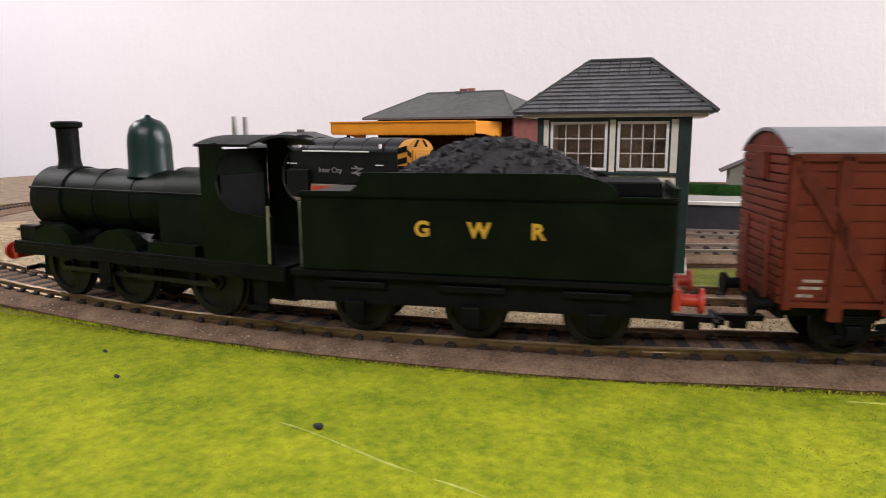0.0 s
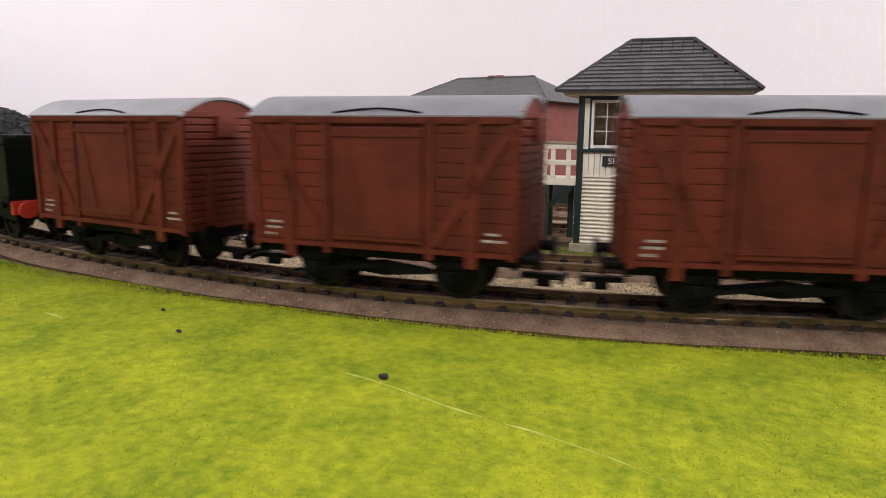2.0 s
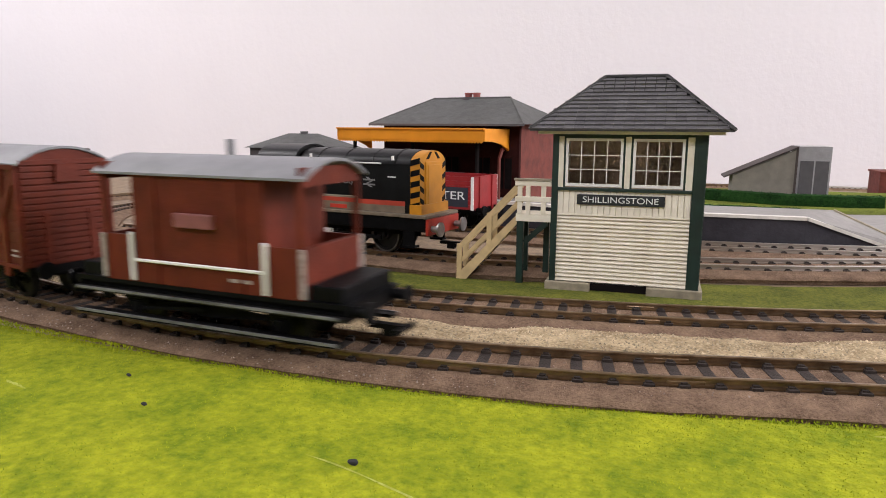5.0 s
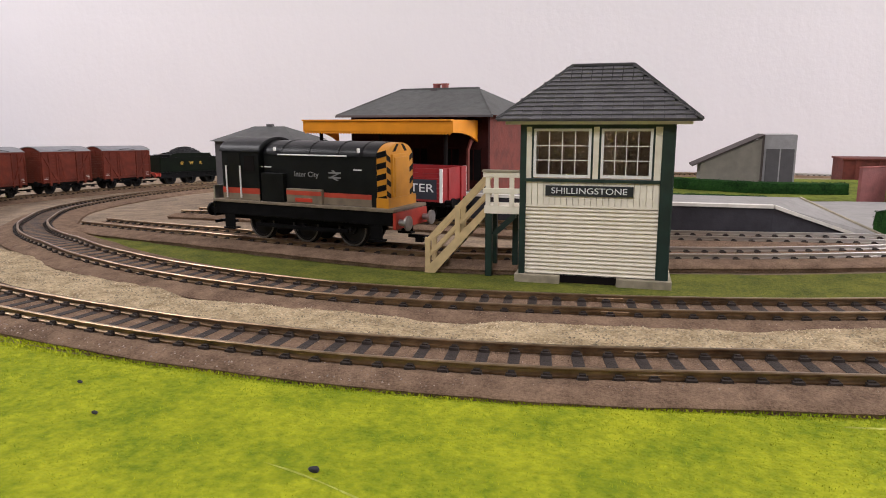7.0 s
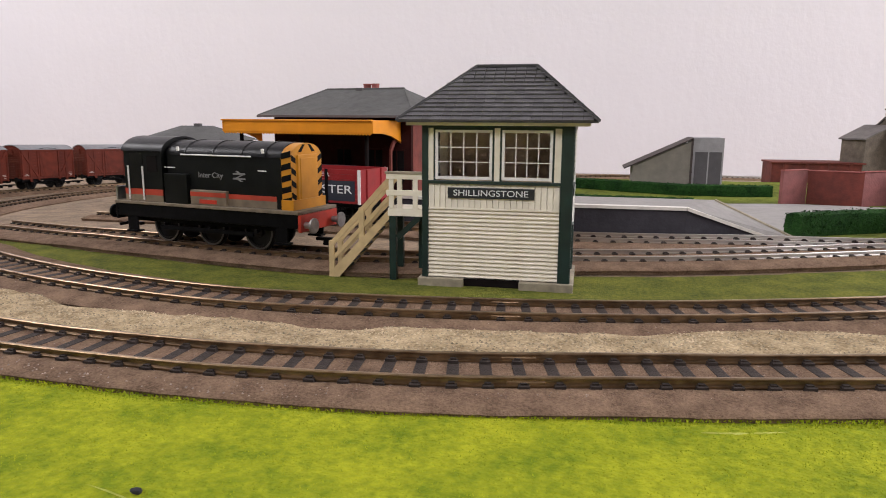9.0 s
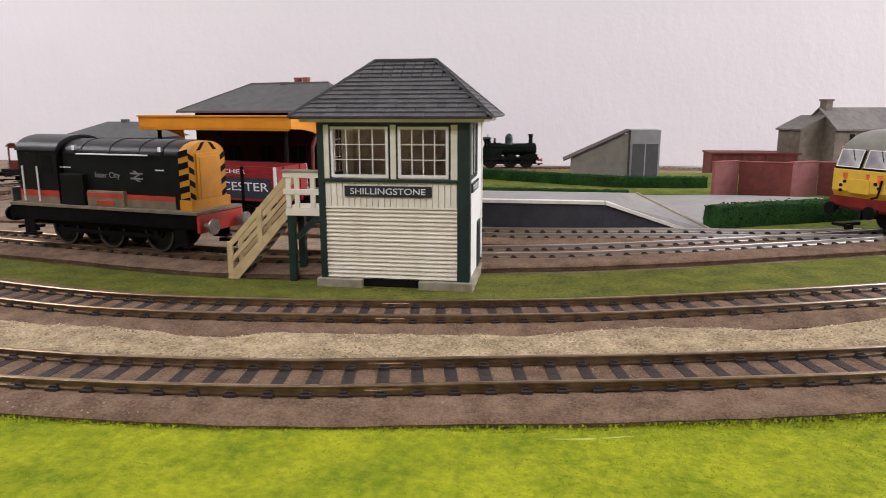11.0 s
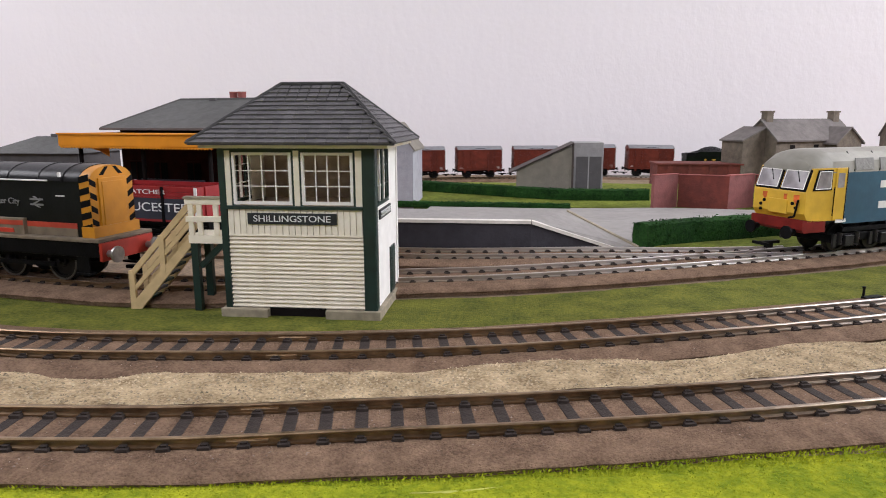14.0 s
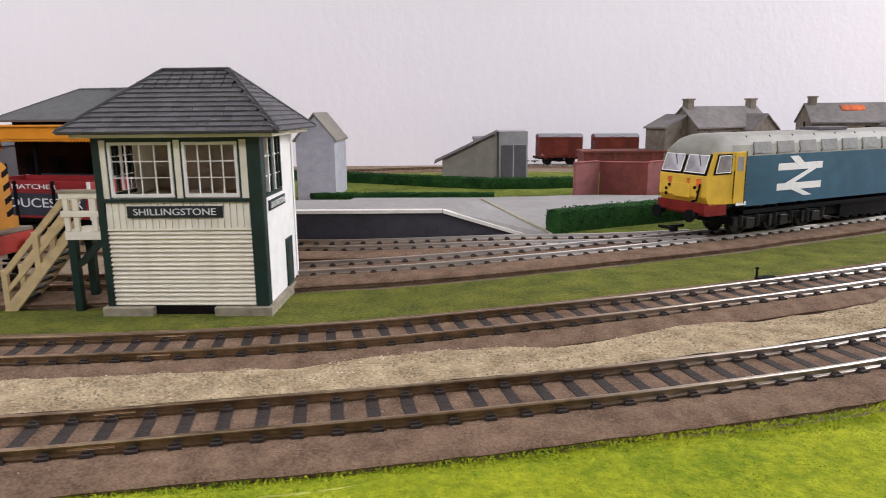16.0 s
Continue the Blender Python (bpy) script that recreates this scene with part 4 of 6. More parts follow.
def brake_van():
    t = thing("brake_van", "brown brake van with open verandas, white handrails and grey roof", "brake van")
    L, w, z0, z1 = 48.0, 14.5, 13.0, 46.5
    part("footplate", B(-L, -w, z0, L, w, z0 + 1.4), M["black"], t)
    cab = B(-23, -w, z0 + 1.2, 23, w, z1)
    part("cabin", cab, M["bauxite"], t)
    for sx in (-1, 1):
        xx = sorted((sx * 23, sx * 34.5))
        for sy in (-1, 1):
            yy = sorted((sy * w, sy * (w - 0.9)))
            part("veranda_side", B(xx[0], yy[0], z0 + 1.2, xx[1], yy[1], z0 + 15), M["bauxite"], t)
            part("veranda_post", B(sx * 34.2 - 0.9, yy[0], z0 + 15, sx * 34.2 + 0.9, yy[1], z1), M["bauxite"], t)
            part("handrail", cyl(bmesh.new(), (sx * 23.5, sy * (w + 0.9), z0 + 2), (sx * 23.5, sy * (w + 0.9), z0 + 16), 0.75, 6), M["white"], t, "white handrail")
            part("handrail", cyl(bmesh.new(), (sx * 35, sy * (w + 0.5), z0 + 2), (sx * 35, sy * (w + 0.5), z0 + 15), 0.75, 6), M["dull_white"], t)
        part("veranda_end", B(min(sx * 34, sx * 35), -w, z0 + 1.2, max(sx * 34, sx * 35), w, z0 + 15), M["bauxite"], t)
        part("end_frame", B(min(sx * 34, sx * 35), -w, z1 - 2.5, max(sx * 34, sx * 35), w, z1 + 2.5), M["bauxite"], t)
        part("weight_box", B(min(sx * 36, sx * 46), -w + 1, z0 + 1.2, max(sx * 36, sx * 46), w - 1, z0 + 5.6, bev=0.4), M["black"], t)
    bm = bmesh.new()
    out, inn = arc(w + 1.0, z1 - 0.2, z1 + 4.6, 16), arc(w + 1.0, z1 - 0.9, z1 + 3.8, 16)
    prism(bm, out + inn[::-1], "x", -37, 37)
    part("roof", bm, M["van_roof"], t, "grey arched roof", smooth=True)
    part("stove_pipe", cyl(bmesh.new(), (3, -5, z1 + 3), (3, -5, z1 + 9), 1.3, 10), M["van_roof"], t, smooth=True)
    for sy in (-1, 1):
        y = sy * w
        part("side_rail", cyl(bmesh.new(), (-22, sy * (w + 1.0), z0 + 8), (22, sy * (w + 1.0), z0 + 8), 0.5, 6), M["white"], t)
        part("lookout", B(-6.5, min(y, y + sy * 1.8), z0 + 18.5, 6.5, max(y, y + sy * 1.8), z0 + 22.5, bev=0.3), M["brickwall"], t, "lighter red patch panel")
        for x in (-15, 15):
            part("cabin_strip", B(x - 0.8, min(y, y + sy * 0.5), z0 + 1.5, x + 0.8, max(y, y + sy * 0.5), z1 - 1), M["bauxite"], t)
        part("footboard", B(-L + 2, min(sy * 14, sy * 17.5), 3.6, L - 2, max(sy * 14, sy * 17.5), 4.6), M["black"], t, "long lower footboard")
        part("footboard", B(-L, min(sy * 14, sy * 16.5), 10.4, L, max(sy * 14, sy * 16.5), 11.3), M["wheel"], t)
        part("marking", B(-18, min(y, y + sy * 0.1), z0 + 4.2, -11, max(y, y + sy * 0.1), z0 + 5.2), M["dull_white"], t)
        for zz, yy in ((4.6, 17.5), (11.3, 16.5)):
            part("footboard_edge", B(-L + 2, sy * yy - 0.25, zz - 0.5, L - 2, sy * yy + 0.25, zz + 0.25), M["worn"], t, "worn pale edge")
    underframe(t, L, 26.0, M["black"])
    return t


# ---------- steam engine and tender ----------
def steam_engine():
    t = thing("steam_locomotive", "dark green six-wheeled steam locomotive with blue-green dome", "locomotive")
    # local x forward; from -56 (cab rear) to 57 (buffers)
    part("running_plate", B(-55, -14.5, 16.0, 54, 14.5, 17.4, bev=0.2), M["black"], t)
    for y in (-14.2, 14.2):
        part("valance", B(-55, y - 0.5, 13.4, 54, y + 0.5, 16.2), M["black"], t)
    part("frame", B(-52, -6, 6, 52, 6, 16), M["black"], t)
    part("boiler", cyl(bmesh.new(), (-24, 0, 30.5), (36, 0, 30.5), 9.8, 32), M["green_loco"], t, smooth=True)
    bm = cyl(bmesh.new(), (36, 0, 30.5), (50, 0, 30.5), 10.4, 32)
    cyl(bm, (50, 0, 30.5), (51.6, 0, 30.5), 9.4, 28, 7.5)
    sb = part("smokebox", bm, M["black"], t, "black smokebox", smooth=True)
    part("smokebox_dart", cyl(bmesh.new(), (51.6, 0, 30.5), (53.6, 0, 30.5), 1.0, 8), M["steel"], sb)
    part("saddle", B(38, -8, 16, 50, 8, 23), M["black"], t)
    for x in (-12, 6, 22, 36):
        bm = bmesh.new()
        cyl(bm, (x - 0.5, 0, 30.5), (x + 0.5, 0, 30.5), 10.05, 32)
        part("boiler_band", bm, M["black"], t, smooth=True)
    part("chimney", lathe(bmesh.new(), [(4.6, 39), (3.7, 41), (3.3, 43), (3.4, 53), (4.6, 53.6), (4.7, 55), (3.6, 55.4)], 20, (43, 0)), M["black"], t, "black capped chimney", smooth=True)
    part("dome", lathe(bmesh.new(), [(7.2, 38.5), (6.5, 40.5), (6.4, 48), (6.1, 51), (5.2, 53.6), (3.6, 55.2), (1.2, 56.1), (0.7, 56.9), (0.1, 57.1)], 24, (6, 0)), M["dome"], t, "glossy blue-green dome", smooth=True)
    bm = bmesh.new()
    prism(bm, [(-11, 17), (11, 17), (11, 31)] + [(10.6 * math.cos(a), 30.5 + 11 * math.sin(a)) for a in [math.pi * i / 12 for i in range(1, 12)]] + [(-11, 31)], "x", -27, -8)
    part("firebox", bm, M["green_loco"], t, smooth=True)
    part("safety_valve", lathe(bmesh.new(), [(2.6, 41), (1.9, 43), (1.7, 48), (2.6, 49)], 14, (-18, 0)), M["black"], t, smooth=True)
    # cab: front sheet, sides with a curved cutout, short roof
    part("cab_front", B(-28, -13.4, 17.4, -27, 13.4, 47), M["green_loco"], t)
    for sy in (-1, 1):
        y0, y1 = sorted((sy * 13.6, sy * 14.4))
        outline = [(-28, 17.4), (-28, 48), (-34, 49)]
        outline += [(-40 + 6.8 * math.cos(math.radians(q)), 39.0 + 8.0 * math.sin(math.radians(q))) for q in range(66, -91, -17)]
        outline += [(-42, 30.6), (-51, 29.8), (-51, 17.4)]
        part("cab_side", prism(bmesh.new(), outline, "y", y0, y1), M["green_loco"], t)
        part("cab_beading", prism(bmesh.new(), [(-51.4, 17.4), (-50.4, 17.4), (-50.4, 30.2), (-51.4, 30.2)], "y", y0 - 0.3, y1 + 0.3), M["black"], t)
        for x in (36, 8):
            pts = [(x + 9.2 * math.cos(math.pi * i / 10), 17 + 6.2 * math.sin(math.pi * i / 10)) for i in range(11)]
            part("splasher", prism(bmesh.new(), pts, "y", min(sy * 9.5, sy * 14), max(sy * 9.5, sy * 14)), M["green_loco"], t)
        part("handrail", cyl(bmesh.new(), (-26, sy * 10.6, 34.5), (49, sy * 10.6, 34.5), 0.4, 6), M["black"], t)
        part("handrail", cyl(bmesh.new(), (-50.6, sy * 14.6, 18), (-50.6, sy * 14.6, 33), 0.35, 6), M["steel"], t)
        for x in (-46, 14):
            part("step", B(x - 3, min(sy * 12.5, sy * 15), 5, x + 3, max(sy * 12.5, sy * 15), 6), M["black"], t)
            part("step_hanger", B(x - 2.5, sy * 13 - 0.3, 5, x + 2.5, sy * 13 + 0.3, 16), M["black"], t)
        part("tool_box", B(-24, min(sy * 11, sy * 14), 17.4, -6, max(sy * 11, sy * 14), 20.5), M["green_loco"], t)
        part("coupling_rod", B(-28, sy * 10.6 - 0.5, 8.6, 36, sy * 10.6 + 0.5, 10.0, bev=0.15), M["wheel"], t)
    bm = bmesh.new()
    out, inn = arc(14.6, 48.6, 51.0, 12), arc(14.6, 47.9, 50.3, 12)
    prism(bm, out + inn[::-1], "x", -45, -26.5)
    part("cab_roof", bm, M["black"], t, smooth=True)
    for y in (-2.2, 2.2):
        part("whistle", cyl(bmesh.new(), (-30, y, 51), (-30, y, 56), 0.7, 8), M["steel"], t)
    part("backhead", B(-30, -9, 17.4, -28, 9, 40), M["black"], t)
    part("buffer_beam", B(53, -14.4, 11.5, 55, 14.4, 16.2, bev=0.2), M["bufferred"], t, "red front buffer beam")
    buffers(t, 55, 1, M["bufferred"], 13.2, 11, 3.0)
    coupling(t, 52, 1)
    part("sandbox", B(44, -13.5, 17.4, 52, -10.5, 22.5, bev=0.4), M["black"], t)
    part("sandbox", B(44, 10.5, 17.4, 52, 13.5, 22.5, bev=0.4), M["black"], t)
    for x in (36, 8, -26):
        wheelset(t, x, 10.0, M["wheel"])
    return t


def tender():
    t = thing("locomotive_tender", "dark green coal tender with yellow G W R lettering", "tender")
    L, w = 47.0, 14.6
    part("tank", B(-L, -w, 17, L - 3, w, 36.5, bev=0.5), M["green_loco"], t)
    part("running_plate", B(-L, -15.2, 15.6, L, 15.2, 17), M["black"], t)
    part("frame", B(-L, -12.8, 8.5, L, 12.8, 15.8), M["black"], t)
    for sy in (-1, 1):
        y0, y1 = sorted((sy * w, sy * (w + 0.7)))
        out = [(L - 3, 36.4), (L - 4, 37.2), (L - 17, 37.4), (L - 19, 39.0), (L - 20, 42.0), (-L + 22, 42.0)] + [(-L + 22 - 9 * math.sin(math.radians(a)), 32.8 + 4.2 + 4.4 * math.cos(math.radians(a))) for a in (20, 40, 60, 80, 90)] + [(-L + 4, 36.8), (-L, 36.4)]
        part("flare", prism(bmesh.new(), out, "y", y0, y1 + (0.4 if sy > 0 else 0)), M["green_loco"], t)
        part("beading", B(-L, y0 - 0.2, 36.0, L - 3, y1 + 0.2, 36.9), M["black"], t)
        for x in (-30, 0, 30):
            part("axle_box", B(x - 2.4, sy * 13.4 - 1.5, 4.6, x + 2.4, sy * 13.4 + 1.5, 9.4, bev=0.3), M["black"], t)
            part("spring", B(x - 8, sy * 13.2 - 0.8, 12.6, x + 8, sy * 13.2 + 0.8, 14.4, bev=0.3), M["black"], t)
        for k, ch in ((-1, "G"), (0, "W"), (1, "R")):
            # reads from left to right on either side
            x = -k * 14.0 * sy - 2
            text_part("lettering", ch, 5.2, M["gold"], t, at_mm(x, sy * (w + 0.15), 28.2, 0, 0, 180 if sy > 0 else 0), depth=0.12, bold=0.035)
    part("rear_coping", B(-L, -w, 36.4, -L + 1, w, 39.0), M["green_loco"], t)
    part("tank_top_box", B(-L + 3, -9, 36.5, -L + 20, 9, 40.0, bev=0.4), M["black"], t)
    # heap of coal
    bm = bmesh.new()
    rng = random.Random(3)
    sheet(bm, lambda u, v: (-L + 16 + u * (2 * L - 38), -w + 1.2 + v * (2 * w - 2.4), 37.5 + 12.0 * (math.sin(math.pi * v) ** 0.7) * (math.sin(math.pi * min(1, u * 1.02)) ** 0.8) + 1.2 * noise.noise((u * 21, v * 8, 0))), 46, 20)
    part("coal_load", bm, M["coal"], t, "heap of black coal")
    bm = bmesh.new()
    for _ in range(420):
        u, v = rng.uniform(0.03, 0.97), rng.uniform(0.08, 0.92)
        p = Vector((-L + 16 + u * (2 * L - 38), -w + 1.2 + v * (2 * w - 2.4), 37.7 + 12.0 * (math.sin(math.pi * v) ** 0.7) * (math.sin(math.pi * min(1, u * 1.02)) ** 0.8)))
        r = rng.uniform(0.5, 1.2)
        bmesh.ops.create_cube(bm, size=r * 1.5, matrix=Matrix.Translation(p) @ Euler((rng.uniform(0, 3), rng.uniform(0, 3), rng.uniform(0, 3))).to_matrix().to_4x4())
    part("loose_coal", bm, M["coal"], t)["kind"] = "stuff"
    part("buffer_beam", B(-L - 1.6, -14.4, 11.0, -L, 14.4, 16.0, bev=0.2), M["bufferred"], t, "red rear buffer beam")
    buffers(t, -L - 1.6, -1, M["bufferred"], 13.0, 11, 3.0)
    coupling(t, -L, -1)
    part("drawbar", B(L - 2, -2, 8, L + 6, 2, 10), M["black"], t)
    for y in (-11, 11):
        part("fall_plate_rail", cyl(bmesh.new(), (L - 1.5, y, 17), (L - 1.5, y, 34), 0.45, 6), M["steel"], t)
    for x in (-30, 0, 30):
        wheelset(t, x, 7.6, M["wheel"])
    return t


# ---------- diesel shunter on the siding ----------
def double_arrow(bm, cx, cz, h, y0, y1, thick=0.16, turn=1):
    """The two-way arrow mark: two bars and two slanted strokes, w about 1.6 h."""
    w = h * 1.62
    t = h * thick
    for z in (cz + h * 0.16, cz - h * 0.16 - t):
        prism(bm, [(cx - w / 2, z), (cx + w / 2, z), (cx + w / 2, z + t), (cx - w / 2, z + t)], "y", y0, y1)
    a = w * 0.14
    prism(bm, [(cx - a * 1.9, cz + h / 2), (cx - a * 0.5, cz + h / 2), (cx + a * 1.5, cz + h * 0.16), (cx + a * 0.1, cz + h * 0.16)], "y", y0 - 0.03, y1 + 0.03)
    prism(bm, [(cx + a * 1.4, cz + h * 0.16), (cx + a * 2.6, cz + h * 0.16), (cx - a * 0.9, cz - h * 0.16), (cx - a * 2.3, cz - h * 0.16)], "y", y0 - 0.03, y1 + 0.03)
    prism(bm, [(cx - a * 1.2, cz - h * 0.16 - t), (cx + a * 0.2, cz - h * 0.16 - t), (cx + a * 2.2, cz - h / 2), (cx + a * 0.8, cz - h / 2)], "y", y0 - 0.03, y1 + 0.03)
    if turn < 0:
        for v in bm.verts:
            v.co.x = 2 * cx - v.co.x
    return bm


def shunter():
    t = thing("diesel_shunter", "dark grey diesel shunter with black-and-yellow striped end, parked on the siding", "locomotive", -174, 322, 0)
    # local x forward (towards the striped nose at +54), cab at the rear
    L = 58.0
    part("frame", B(-L, -14.5, 12, L, 14.5, 18.2, bev=0.3), M["black"], t)
    part("running_plate", B(-L - 1, -15.2, 18.2, L + 1, 15.2, 19.6, bev=0.2), M["beige"], t, "dusty beige running plate edge")
    # bonnet
    bon = [(-11.6, 19.6), (11.6, 19.6), (11.6, 42)] + [(11.6 * math.cos(math.radians(a)), 42 + 6.4 * math.sin(math.radians(a))) for a in range(12, 180, 12)] + [(-11.6, 42)]
    part("bonnet", prism(bmesh.new(), bon, "x", -24, 47.4), M["grey08"], t, smooth=True)
    top = [(11.9 * math.cos(math.radians(a)), 42 + 6.8 * math.sin(math.radians(a))) for a in range(-2, 184, 12)]
    inn = [(11.3 * math.cos(math.radians(a)), 42 + 6.2 * math.sin(math.radians(a))) for a in range(-2, 184, 12)]
    part("bonnet_top", prism(bmesh.new(), top + inn[::-1], "x", -24, 47.4), M["roof08"], t, smooth=True)
    for x in (-12, 6, 24, 38):
        o2 = [(12.2 * math.cos(math.radians(a)), 42 + 7.1 * math.sin(math.radians(a))) for a in range(-2, 184, 14)]
        part("roof_strap", prism(bmesh.new(), o2 + inn[::-1], "x", x - 0.4, x + 0.4), M["roof08"], t)
    part("nose", prism(bmesh.new(), [(y * 1.02, z * 1.002) for y, z in bon], "x", 47.4, 53), M["yellow"], t, "yellow end with black chevrons", smooth=True)
    for sy in (-1, 1):
        for k in range(5):
            z = 21.6 + k * 5.0
            y0, y1 = sorted((sy * 11.7, sy * 12.05))
            part("chevron", prism(bmesh.new(), [(47.6, z), (52.9, z + 1.2), (52.9, z + 3.8), (47.6, z + 2.6)], "y", y0, y1), M["black"], t)
        for k in range(4):
            z = 23.5 + k * 5.4
            part("end_chevron", prism(bmesh.new(), [(sy * 11.7, z + 1.6), (sy * 8.6, z), (sy * 8.6, z + 2.3), (sy * 11.7, z + 4.0)], "x", 53, 53.25), M["black"], t)
        part("end_chevron", prism(bmesh.new(), [(sy * 6.4, 44.6), (sy * 4.2, 44.6), (sy * 1.2, 47.9), (sy * 2.9, 47.9)], "x", 53, 53.25), M["black"], t)
    rad = part("radiator", B(53.0, -7.6, 22.5, 53.9, 7.6, 43.5, bev=0.3), M["yellow"], t)
    part("radiator_panel", B(53.8, -6.2, 24.0, 54.3, 6.2, 42.0, bev=0.2), M["yellow"], rad)
    part("nose_foot", B(47.4, -12.6, 19.6, 54.4, 12.6, 24.0), M["yellow"], t)
    # cab
    cab = [(-13.6, 19.6), (13.6, 19.6), (13.6, 43)] + [(13.6 * math.cos(math.radians(a)), 43 + 6.8 * math.sin(math.radians(a))) for a in range(10, 180, 16)] + [(-13.6, 43)]
    part("cab", prism(bmesh.new(), cab, "x", -52, -26), M["grey08"], t, smooth=True)
    topc = [(14.2 * math.cos(math.radians(a)), 43 + 7.4 * math.sin(math.radians(a))) for a in range(-4, 186, 12)]
    innc = [(13.4 * math.cos(math.radians(a)), 43 + 6.6 * math.sin(math.radians(a))) for a in range(-4, 186, 12)]
    part("cab_roof", prism(bmesh.new(), topc + innc[::-1], "x", -53, -25), M["roof08"], t, smooth=True)
    for sy in (-1, 1):
        y0, y1 = sorted((sy * 13.5, sy * 13.8))
        part("cab_window", B(-36, y0, 34, -29, y1, 41.5), M["dark"], t, "dark cab side window")
        part("cab_door", B(-47.5, y0, 21, -39, y1, 42.5), M["roof08"], t)
        for x in (-48.4, -38.4):
            part("cab_handrail", cyl(bmesh.new(), (x, sy * 14.5, 20.5), (x, sy * 14.5, 36.5), 0.45, 6), M["white"], t, "white cab handrail")
        part("lower_band", B(-52.2, min(y0, y1) - 0.02, 19.7, -26, max(y0, y1) + 0.02, 22.8), M["beige"], t)
        part("red_band", B(-52.2, min(y0, y1) - 0.04, 22.8, -26, max(y0, y1) + 0.04, 25.6), M["redband"], t, "red band")
        q0, q1 = sorted((sy * 11.5, sy * 11.8))
        part("lower_band", B(-24, q0, 19.7, 44, q1, 23.0), M["beige"], t)
        part("red_band", B(-24, q0 - 0.03, 23.0, 44, q1 + 0.03, 25.2), M["redband"], t)
        part("bonnet_locker", B(-8, min(sy * 11.4, sy * 13.6), 19.6, 15, max(sy * 11.4, sy * 13.6), 26.5, bev=0.3), M["beige"], t, "side locker with red band")
        part("locker_band", B(-7.8, min(sy * 13.5, sy * 13.75), 23.6, 14.8, max(sy * 13.5, sy * 13.75), 25.6), M["redband"], t)
        part("name_plate", B(-2, min(sy * 13.6, sy * 13.85), 20.4, 9, max(sy * 13.6, sy * 13.85), 22.2), M["bufferred"], t)
        part("battery_box", B(-24, min(sy * 11.4, sy * 14.4), 19.6, -9, max(sy * 11.4, sy * 14.4), 33.5, bev=0.3), M["grey08"], t)
        part("bonnet_rail", cyl(bmesh.new(), (-14, sy * 12.2, 42.4), (30, sy * 12.2, 42.4), 0.35, 6), M["white"], t, "thin white handrail")
        for x in (-27.5, -21.5, 36):
            part("white_dash", B(x - 2.5, q0 - 0.05, 36.0, x + 2.5, q1 + 0.05, 36.5), M["white"], t)
        for x in (-16, 37):
            part("lamp_iron", B(x - 0.6, min(sy * 11.6, sy * 12.4), 44.0, x + 0.6, max(sy * 11.6, sy * 12.4), 46.0), M["white"], t)
        da = double_arrow(bmesh.new(), 22 if sy < 0 else 8, 33.4, 4.6, min(sy * 11.62, sy * 11.85), max(sy * 11.62, sy * 11.85), turn=-sy)
        part("arrow_mark", da, M["pale_letter"], t, "white double-arrow mark")
        text_part("lettering", "Inter City", 3.6, M["pale_letter"], t, at_mm(4 if sy < 0 else 26, sy * 11.75, 33.3, 0, 0, 0 if sy < 0 else 180), width=15.5)
    for sx in (-1, 1):
        part("buffer_beam", B(min(sx * L, sx * (L + 1.6)), -14.6, 10.5, max(sx * L, sx * (L + 1.6)), 14.6, 18.0, bev=0.2), M["bufferred"] if sx > 0 else M["black"], t, "red buffer beam" if sx > 0 else "")
        buffers(t, sx * (L + 1.6), sx, M["steel"] if sx > 0 else M["black"], 13.4, 11, 3.4)
        coupling(t, sx * L, sx)
    part("ladder_plate", B(-L - 2.4, -13, 12, -L - 1.2, 13, 26), M["steel"], t)
    for x in (30, 0, -30):
        wheelset(t, x, 8.6, M["wheel"])
        for sy in (-1, 1):
            bm = bmesh.new()
            seg = 28
            rings = [[bm.verts.new((x + q * math.cos(6.28319 * i / seg), sy * yy, 8.6 + q * math.sin(6.28319 * i / seg))) for i in range(seg)] for q, yy in ((8.5, 8.7), (8.5, 9.1), (7.7, 9.1), (7.7, 8.7))]
            for ra, rb in zip(rings, rings[1:]):
                for i in range(seg):
                    bm.faces.new((ra[i], ra[(i + 1) % seg], rb[(i + 1) % seg], rb[i]))
            part("tyre", bm, M["tyre"], t, "bright steel tyre", smooth=True)
    for sy in (-1, 1):
        part("side_frame", B(-52, sy * 10.0 - 0.5, 9.6, 52, sy * 10.0 + 0.5, 12.4), M["black"], t)
        part("side_rod", B(-30, sy * 12.6 - 0.5, 6.8, 30, sy * 12.6 + 0.5, 8.6), M["black"], t)
        for x in (-48, 48):
            part("step", B(x - 4, min(sy * 11, sy * 15), 4.5, x + 4, max(sy * 11, sy * 15), 5.4), M["black"], t)
            part("step_hanger", B(x - 3.5, sy * 14 - 0.3, 4.5, x + 3.5, sy * 14 + 0.3, 13), M["black"], t)
    return t


def set_on(t, line, s, flip=False):
    p, w = line.at(s), line.way(s)
    a = math.degrees(math.atan2(w.y, w.x)) + (180 if flip else 0)
    t.matrix_basis = at_mm(p.x, p.y, ground(p.x, p.y) + RAIL_Z, 0, 0, a)


def nearest(line, x, y):
    return min((i * 2.0 for i in range(int(line.length / 2))), key=lambda s: (line.at(s) - Vector((x, y))).length)


